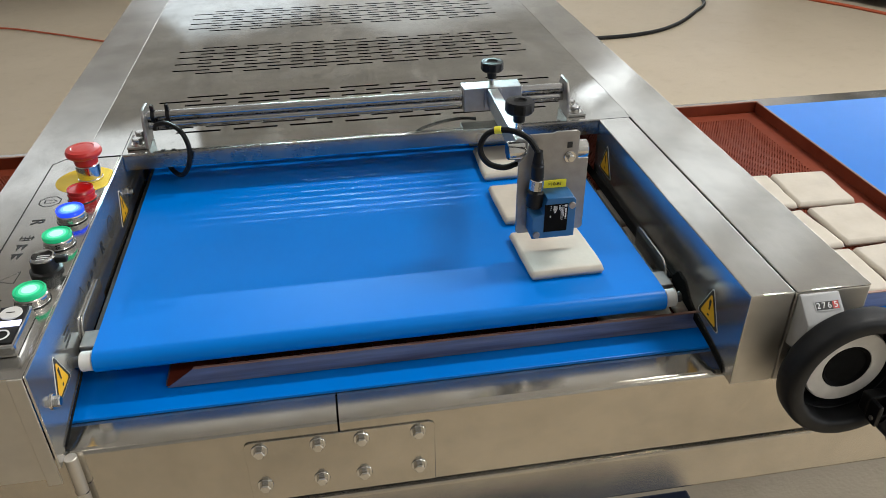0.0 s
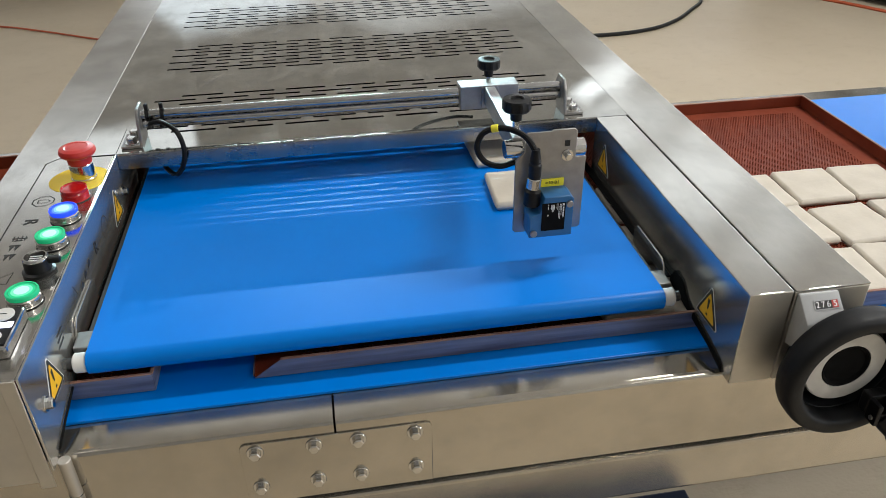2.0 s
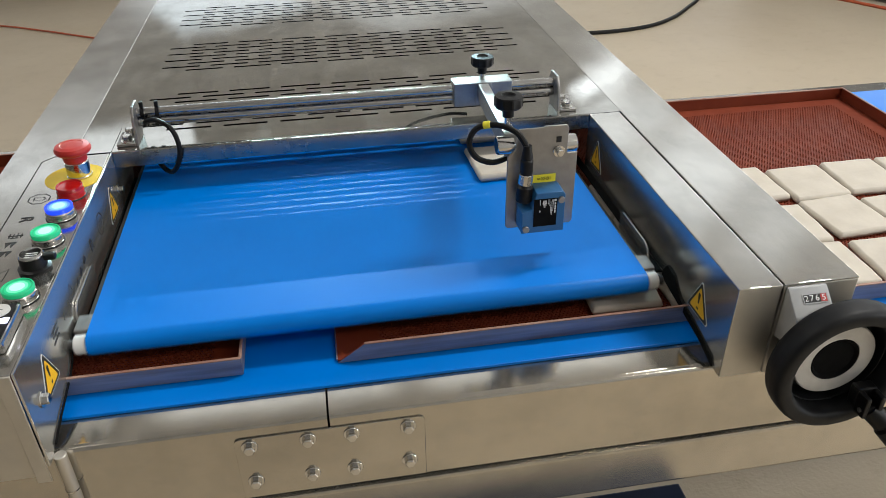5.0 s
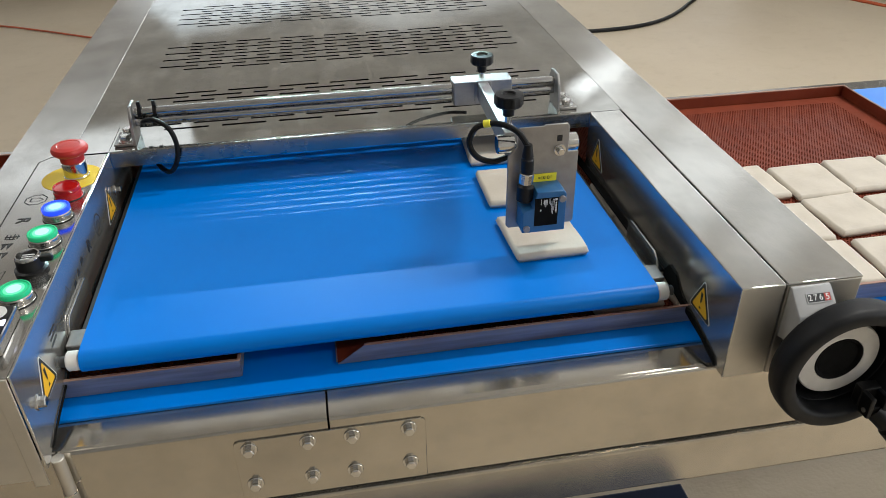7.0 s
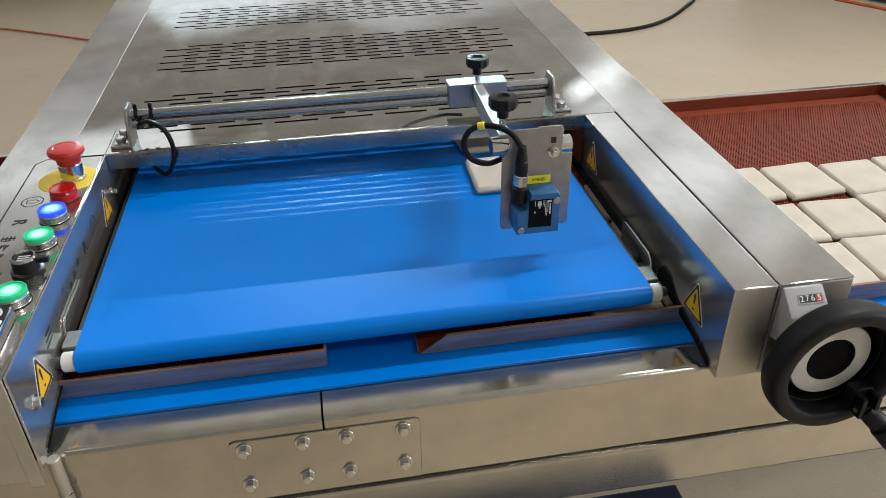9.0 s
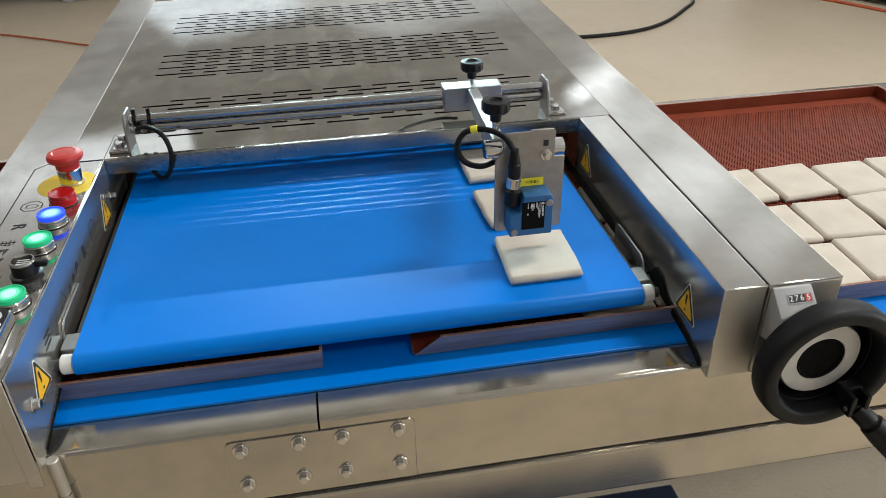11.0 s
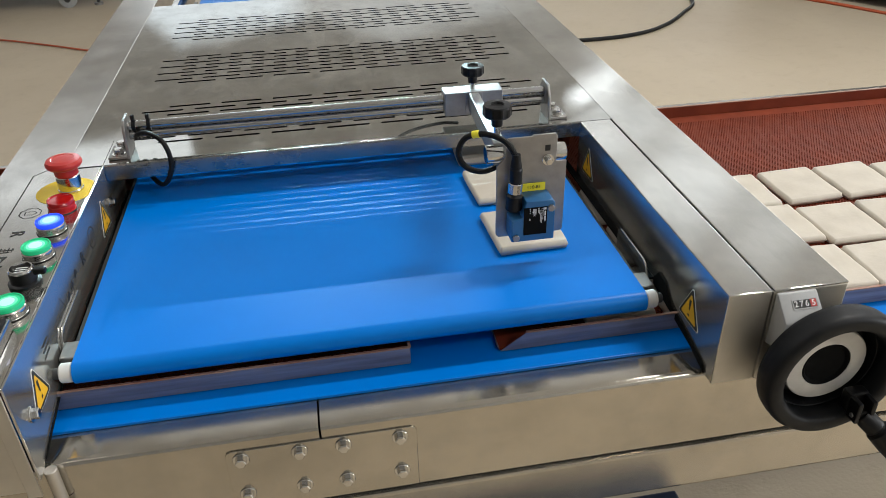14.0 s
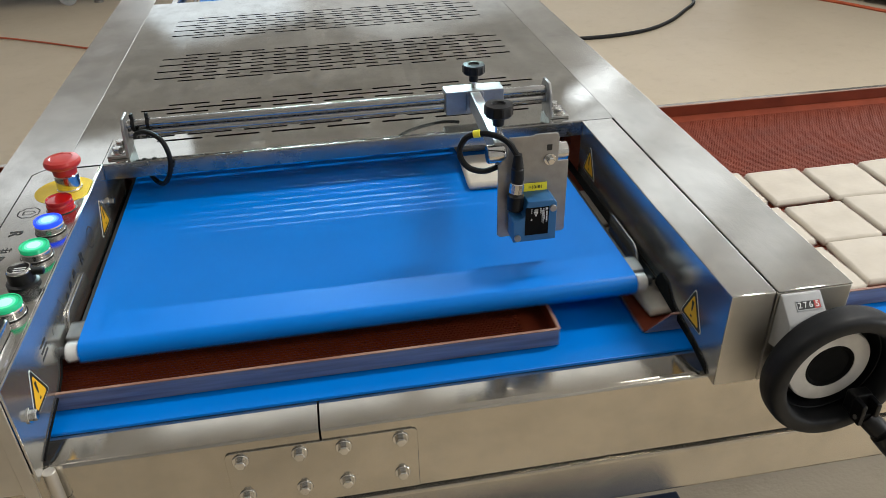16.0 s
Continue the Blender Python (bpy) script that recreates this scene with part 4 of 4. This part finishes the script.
def light_sensor():
    """Blue box sensor on the plate, slightly turned, with its plug and looped cable."""
    s = thing("light_sensor", "blue box-shaped light sensor with a black cable", "sensor")
    x0, x1, y1, y0, z0, z1 = SX0 + 0.012, SX0 + 0.062, SY - 0.0005, SY - 0.027, 0.985, 1.036
    body = part("sensor_body", prism([(x0, z0), (x1, z0), (x1, z1 - 0.004), (x1 - 0.004, z1), (x0 + 0.016, z1), (x0 + 0.012, z1 - 0.020), (x0, z1 - 0.024)], "y", y0, y1, 0.0012), SENSOR_BLUE, s, "blue moulded housing")
    lx0, lx1, lz0, lz1 = x0 + 0.0135, x1 - 0.0095, z0 + 0.0085, z0 + 0.0435
    lab = part("type_label", box(lx0, lx1, y0 - 0.0005, y0 + 0.0005, lz0, lz1), MATT_BLACK, body, "black type label with white print")

    def bar(u0, u1, w0, w1, name="print_bar"):
        part(name, box(lx1 - u1, lx1 - u0, y0 - 0.0008, y0 - 0.0004, lz1 - w1, lz1 - w0), WHITE_PRINT, lab)
    bar(0.0012, 0.0038, 0.0012, 0.0038, "print_mark")
    for u0, u1, w0, w1 in ((0.0016, 0.0032, 0.0055, 0.0190), (0.0046, 0.0052, 0.0015, 0.0160), (0.0060, 0.0066, 0.0015, 0.0210), (0.0074, 0.0079, 0.0040, 0.0195), (0.0088, 0.0093, 0.0010, 0.0090), (0.0100, 0.0105, 0.0010, 0.0075)):
        w = w0
        while w < w1:
            bar(u0, u1, w, min(w + (0.0026 if u1 - u0 > 0.001 else 0.0017), w1))
            w += 0.0032 if u1 - u0 > 0.001 else 0.0022
    for k in range(4):
        bar(0.0128 + 0.0011 * k, 0.0134 + 0.0011 * k, 0.0020, 0.0085 + 0.0025 * (k in (1, 2)))
    bar(0.0122, 0.0176, 0.0056, 0.0061)
    for w in (0.0012, 0.0036, 0.0060):
        bar(0.0196, 0.0202, w, w + 0.0016)
    bar(0.0190, 0.0210, 0.0150, 0.0156)
    bar(0.0197, 0.0203, 0.0138, 0.0168)
    for xx, zz in ((x1 - 0.005, z1 - 0.010), (x0 + 0.005, z0 + 0.006)):
        part("screw", rod((xx, y0 + 0.001, zz), (xx, y0 - 0.0025, zz), 0.0040, 18), DULL_STEEL, body)
    px, py = x0 + 0.0035, SY - 0.014
    part("plug_nut", rod((px + 0.002, py, 1.0425), (px + 0.003, py, 1.0555), 0.0082, 12, 0.0008), POLISHED, s, "knurled steel plug nut")
    part("socket", rod((px + 0.001, py, 1.0195), (px + 0.002, py, 1.0425), 0.0092, 20, 0.003), BLACK, s)
    part("plug", lathe([(0.0066, 0), (0.0072, 0.003), (0.0072, 0.016), (0.0062, 0.018), (0.0066, 0.020), (0.0055, 0.026), (0.0045, 0.034), (0, 0.034)], (px + 0.003, py, 1.0555), (px + 0.002, py + 0.002, 1.5), 20), BLACK, s)
    part("cable", hose([(px + 0.003, py, 1.082), (px + 0.001, py + 0.002, 1.090), (px - 0.009, py + 0.009, 1.103), (px - 0.028, py + 0.020, 1.108), (px - 0.048, py + 0.028, 1.102), (px - 0.056, py + 0.030, 1.084), (px - 0.048, py + 0.028, 1.067), (px - 0.030, py + 0.026, 1.060), (px - 0.012, py + 0.030, 1.062)], 0.0034), RUBBER, s, "black cable loop")
    part("cable_tag", rod((px - 0.034, py + 0.0225, 1.1080), (px - 0.041, py + 0.0255, 1.1062), 0.0043, 20), LABEL_YELLOW, s)
    return s


light_sensor()


def gantry_cable():
    c = thing("gantry_cable", "black cable tied to the gantry rods", "cable")
    part("cable", hose([(0.175, ROD_Y + 0.030, 1.016), (0.150, ROD_Y + 0.026, 1.012), (0.120, ROD_Y + 0.0190, 1.0125), (0.095, ROD_Y + 0.0150, 1.017), (0.080, ROD_Y + 0.0120, 1.0225)], 0.0024), RUBBER, c)
    part("cable_loop", hose([(-0.288, ROD_Y - 0.010, 1.022), (-0.283, ROD_Y - 0.020, 1.031), (-0.266, ROD_Y - 0.036, 1.038), (-0.247, ROD_Y - 0.050, 1.030), (-0.240, ROD_Y - 0.056, 1.008), (-0.244, ROD_Y - 0.058, 0.985), (-0.256, ROD_Y - 0.050, 0.967), (-0.272, ROD_Y - 0.020, 0.957), (-0.285, ROD_Y + 0.010, 0.955)], 0.0034), RUBBER, c)
    for x, z in ((-0.292, ROD_Z1), (-0.272, ROD_Z1), (-0.289, ROD_Z2), (-0.275, ROD_Z2)):
        part("cable_tie", lathe([(0.0066, 0), (0.0080, 0), (0.0080, 0.005), (0.0066, 0.005), (0.0066, 0)], (x, ROD_Y, z), (x + 1, ROD_Y, z), 18, box(x, x + 0.005, ROD_Y - 0.004, ROD_Y + 0.002, z + 0.008, z + 0.016, 0.001)), BLACK, c)
    return c


gantry_cable()

# ---- handwheel and counter ----
def handwheel():
    w = thing("handwheel", "black handwheel with a folding handle", "handwheel")
    cx, cy, cz, R = 0.4485, -0.126, 0.9220, 0.0750
    p, q = (cx, cy + 0.03, cz), (cx, cy - 1, cz)
    prof = []
    for k in range(29):
        u = k * math.pi / 14
        c, d = math.cos(u), math.sin(u)
        prof.append((R - 0.0098 + 0.0098 * math.copysign(abs(c) ** 0.62, c), 0.0165 + 0.0148 * math.copysign(abs(d) ** 0.62, d)))
    rim = part("wheel_rim", lathe(prof, p, q, 72), RIM_BLACK, w, "black moulded rim")
    part("web", lathe([(R - 0.012, 0.014), (R - 0.020, 0.008), (R - 0.023, -0.010), (0.020, -0.013), (0.020, -0.017), (R - 0.020, -0.014), (R - 0.014, 0.004), (R - 0.012, 0.014)], p, q, 64), RIM_BLACK, rim)
    part("hub", lathe([(0.0, -0.0130), (0.0440, -0.0130), (0.0440, 0.0080), (0.0430, 0.0090), (0.0266, 0.0095), (0.0261, 0.0085), (0.0261, 0.0050), (0, 0.0050)], p, q, 48), HUB_ALU, w, "silver hub ring")
    part("hub_cap", lathe([(0.0260, 0.0051), (0.0260, 0.0093), (0.0250, 0.0099), (0.0238, 0.0091), (0.0222, 0.0063), (0, 0.0059)], p, q, 40), MATT_BLACK, w)
    part("shaft", rod((cx, -0.073, cz), (cx, cy + 0.038, cz), 0.012, 24), DULL_STEEL, w)
    hx, hz = cx + 0.0330, cz - 0.0415
    hd = part("handle_bracket", box(hx - 0.011, hx + 0.011, cy + 0.001, cy + 0.014, hz - 0.010, hz + 0.014, 0.002), BLACK, w)
    for k in (-1, 1):
        part("cheek", box(hx + k * 0.008 - 0.0028, hx + k * 0.008 + 0.0028, cy - 0.014, cy + 0.002, hz - 0.013, hz + 0.013, 0.0016), BLACK, hd)
    part("hinge_pin", rod((hx - 0.0125, cy - 0.008, hz - 0.005), (hx + 0.0125, cy - 0.008, hz - 0.005), 0.0026, 14), DULL_STEEL, hd)
    part("link", box(hx - 0.0046, hx + 0.0046, cy - 0.011, cy - 0.003, hz - 0.012, hz - 0.001, 0.0012), RUBBER, hd)
    a = Vector((hx + 0.002, cy - 0.006, hz - 0.008))
    part("handle", lathe([(0.0, 0.0), (0.0085, 0.0), (0.0105, 0.006), (0.0108, 0.020), (0.0096, 0.022), (0.0096, 0.0235), (0.0128, 0.025), (0.0145, 0.044), (0.015, 0.068), (0.0135, 0.085), (0.0075, 0.092), (0, 0.093)], a, a + Vector((0.62, -0.40, -0.62)), 28), BLACK, w, "black folding handle")
    return w


handwheel()


def counter():
    c = thing("position_counter", "grey position counter with number drums", "counter")
    x0, x1 = 0.3945, 0.4370
    # slanted face towards the operator, over an undercut front
    body = part("body", prism([(-0.0735, 0.936), (-0.0925, 0.941), (-0.1010, 0.972), (-0.1000, 0.978), (-0.0770, 0.9982), (-0.0735, 0.9985)], "x", x0, x1, 0.0020), GREY_PLASTIC, c)
    n, up = Vector((0, -0.0202, 0.0230)).normalized(), Vector((0, 0.0230, 0.0202)).normalized()
    mid = Vector(((x0 + x1) / 2, -0.0885, 0.9881))

    def plane(mid, up, n):
        return Matrix(((1, 0, 0, mid.x), (0, up.y, n.y, mid.y), (0, up.z, n.z, mid.z), (0, 0, 0, 1)))
    m = plane(mid, up, n)

    def plate(a, b, d, e, h, mat, name, m=m, parent=body):
        bm = box(a, b, d, e, h - 0.0004, h, 0, 1)
        bm.transform(m)
        return part(name, bm, mat, parent)
    for a, b, d, e in ((-0.0092, 0.0172, 0.0072, 0.0080), (-0.0092, 0.0172, -0.0020, -0.0012), (-0.0092, -0.0085, -0.0012, 0.0072), (0.0165, 0.0172, -0.0012, 0.0072)):
        plate(a, b, d, e, 0.0009, GREY_PLASTIC, "window_frame")
    plate(-0.0084, 0.0164, -0.0011, 0.0071, 0.0004, INK, "window")
    plate(0.0098, 0.0162, -0.0009, 0.0069, 0.0006, RED_PLASTIC, "red_drum")
    for text, x in (("2", -0.0055), ("7", 0.0002), ("6", 0.0061)):
        writing(text, 0.0086, m @ Matrix.Translation((x, 0.0030, 0.0007)), WHITE_PRINT, body, "digit")
    writing("5", 0.0086, m @ Matrix.Translation((0.0130, 0.0030, 0.0008)), WHITE_PRINT, body, "digit")
    low = plane(Vector(((x0 + x1) / 2, -0.0968, 0.9565)), Vector((0, -0.0085, 0.031)).normalized(), Vector((0, -0.031, -0.0085)).normalized())
    for k, (a, b) in enumerate(((-0.004, 0.011), (-0.001, 0.009))):
        plate(a, b, 0.006 - 0.006 * k, 0.008 - 0.006 * k, 0.0007, DARK, "imprint", low)
    part("flange", box(x0 + 0.002, x1 - 0.002, -0.0735, -0.0725, 0.935, 0.995), GREY_PLASTIC, body)
    return c


counter()

# ---- things on the floor and behind ----
def cable_on_floor(name, pts, r, mat, label):
    c = thing(name, label, "cable")
    part("cable", hose(pts, r), mat, c)


cable_on_floor("power_cable", [(1.0, 3.90, 0.012), (1.64, 3.85, 0.012), (1.99, 3.90, 0.012), (2.24, 4.05, 0.012), (2.46, 4.28, 0.012), (2.63, 4.50, 0.012), (2.72, 4.90, 0.012)], 0.012, RUBBER, "thick black power cable lying on the floor")
cable_on_floor("air_hose", [(-3.2, 5.0, 0.01), (-2.6, 4.90, 0.01), (-2.11, 4.826, 0.01), (-1.745, 4.63, 0.01), (-1.39, 4.40, 0.01), (-0.9, 4.1, 0.01)], 0.006, ORANGE, "orange air hose lying on the floor")
cable_on_floor("air_hose", [(3.0, 4.9, 0.01), (3.47, 4.337, 0.01), (3.72, 3.92, 0.01), (3.95, 3.5, 0.01)], 0.010, ORANGE, "orange air hose lying on the floor")


def rack(m, x0, x1, low, wheels, feet, label):
    """The lower end of a dark steel rack, far behind; local x along its front edge."""
    t = thing("rack_trolley", label, "trolley")
    part("shelf", box(x0, x1, 0.0, 0.7, low, low + 0.06, 0.01), DARK, t)
    for x in (x0 + 0.02, x1 - 0.02):
        part("upright", box(x - 0.02, x + 0.02, 0.02, 0.06, low + 0.06, 1.5, 0.004), DULL_STEEL, t)
    part("crate", box(x0 + 0.05, x1 - 0.05, 0.07, 0.65, low + 0.061, 0.9, 0.01), DARK, t)
    for x in wheels:
        wh = part("castor", lathe([(0, 0), (0.045, 0), (0.065, 0.006), (0.065, 0.034), (0.045, 0.04), (0, 0.04)], (x, 0.04, 0.065), (x, -1, 0.065), 28), GREY_PLASTIC, t)
        part("hub", rod((x, 0.005, 0.065), (x, -0.004, 0.065), 0.024, 20), DARK, wh)
        part("fork", box(x - 0.03, x + 0.03, 0.045, 0.09, 0.06, low, 0.004), DULL_STEEL, wh)
    for x in feet:
        ft = part("stand_foot", rod((x, 0.06, 0.0), (x, 0.06, 0.018), 0.032, 24), DULL_STEEL, t)
        part("stem", rod((x, 0.06, 0.018), (x, 0.06, low), 0.009, 20), DARK, ft)
    t.matrix_world = m


rack(pose(0, 5.58, 0), -4.4, -1.25, 0.14, (-1.78, -3.7), (-1.58,), "dark rack trolley standing on castors")
rack(pose(3.70, 4.19, 0, 0, 0, -59), -0.9, 0.9, 0.06, (), (-0.8, 0.75), "dark low cabinet standing on the floor")
box_ob = thing("step_box", "navy plastic box under the conveyor", "box")
part("shell", box(-0.15, 0.437, -0.25, 0.10, 0.30, 0.488, 0.006), NAVY, box_ob)
part("lid", box(-0.155, 0.440, -0.255, 0.104, 0.489, 0.500, 0.003), NAVY, box_ob)
for sx in (-0.13, 0.417):
    for sy in (-0.23, 0.08):
        part("leg", box(sx - 0.012, sx + 0.012, sy - 0.012, sy + 0.012, 0.0, 0.30, 0.002), NAVY, box_ob)


# ---- movement ----
SHIFTS = (0.0, 3.57, 7.26, 10.91, 14.60, 18.25)
NOSE = ((0.00, 0.0311), (0.10, 0.0311), (0.15, 0.0475), (0.20, 0.0832), (0.30, 0.1760), (0.40, 0.2678), (0.50, 0.3535), (0.56, 0.3760), (0.60, 0.3770), (0.70, 0.3556), (0.80, 0.3147), (0.90, 0.2770),
        (1.00, 0.2331), (1.10, 0.1883), (1.20, 0.1474), (1.30, 0.1087), (1.40, 0.0669), (1.48, 0.0352), (1.55, 0.0311))
STEP = ((0.60, 0.0), (0.70, 0.013), (0.80, 0.034), (0.90, 0.056), (1.00, 0.079), (1.08, 0.092), (1.15, 0.0955))
LAST = ((0.66, 0.0), (0.72, 0.007), (0.80, 0.024), (1.00, 0.072), (1.20, 0.120), (1.40, 0.168))
FEED = 0.1047


def between(table, t):
    if t <= table[0][0]:
        return table[0][1]
    for (a, u), (b, w) in zip(table, table[1:]):
        if t <= b:
            return u + (w - u) * (t - a) / (b - a)
    return table[-1][1]


def tray_shift(t):
    s = 0.0
    for n, t0 in enumerate(SHIFTS[:5]):
        s += between(LAST if n == 4 else STEP, t - t0)
    return s


def tray_times(t0=0.0):
    out = {0.0, 16.0}
    for n, s in enumerate(SHIFTS[:5]):
        out |= {round(s + a, 3) for a, _ in (LAST if n == 4 else STEP)} | {round(s + 0.5, 3)}
    return sorted(t for t in out if t0 <= t <= 16.0)


def motions():
    rows = []
    for s in SHIFTS[:5]:
        rows += [(round(s + a, 3), pose(-0.002, y, BELT_Z)) for a, y in NOSE if s + a <= 16.0]
    walk(BELT, rows)
    xb = -0.245
    walk(TRAY_B, [(t, pose(xb + tray_shift(t), 0.021, TRAY_Z)) for t in tray_times()])
    walk(TRAY_A, [(t, pose(xb - 1.082 + tray_shift(t), 0.021, TRAY_Z)) for t in tray_times()])
    floor_z = TRAY_Z + 0.0024
    rng = random.Random(4)
    count = 0
    # pieces already on the tray
    for c in range(1, 6):
        for r in range(3):
            ob = dough_piece(count, "square flat piece of raw white dough on the tray")
            count += 1
            x, y, a = 0.192 + 0.0932 * c + rng.uniform(-0.003, 0.003), 0.084 + 0.1065 * r + rng.uniform(-0.006, 0.006), rng.uniform(-4.5, 4.5)
            walk(ob, [(t, pose(x + tray_shift(t), y, floor_z, 0, 0, a)) for t in tray_times()])
    # pieces that ride on the belt and drop
    for n, s in enumerate(SHIFTS):
        for r in range(3):
            ob = dough_piece(count, "square flat piece of raw white dough carried by the blue belt")
            count += 1
            x, a, da = 0.206 + rng.uniform(-0.002, 0.002), rng.uniform(-2, 2), rng.uniform(-1.5, 1.5)

            def ride(t):
                return 0.1200 + 0.1274 * r - FEED * (t - s)
            z = BELT_Z + 0.0003
            # the moment at which the nose has left most of the piece hanging free
            drop = next(s + k * 0.01 for k in range(10, 60) if between(NOSE, k * 0.01) > ride(s + k * 0.01) + 0.015)
            # an even ride: a row every half second, up to the drop or the clip's end
            stop = min(round(drop - 0.02, 3), 16.0)
            times = [0.0] if stop > 0.0 else []
            times += [round(stop - 0.5 * k, 3) for k in range(12, -1, -1) if stop - 0.5 * k > 0.02]
            rows = [(t, pose(x, ride(t), z, 0, 0, a)) for t in times]
            if drop > 15.9:
                walk(ob, rows)
                continue
            y = ride(drop)
            land = 0.084 + 0.1065 * r + (0.003, 0.008, 0.0)[(n + r) % 3]
            rows += [(drop, pose(x, y, z, 2, 0, a)), (drop + 0.05, pose(x - 0.002, y * 0.6 + land * 0.4, BELT_Z - 0.022, 20, 0, a + da * 0.5)),
                     (drop + 0.10, pose(x - 0.008, y * 0.2 + land * 0.8, floor_z + 0.012, 12, 0, a + da)), (drop + 0.14, pose(0.194, land, floor_z, 0, 0, a + da))]
            base = tray_shift(drop + 0.14)
            rows += [(t, pose(0.194 + tray_shift(t) - base, land, floor_z, 0, 0, a + da)) for t in tray_times(drop + 0.18)]
            walk(ob, rows)


motions()
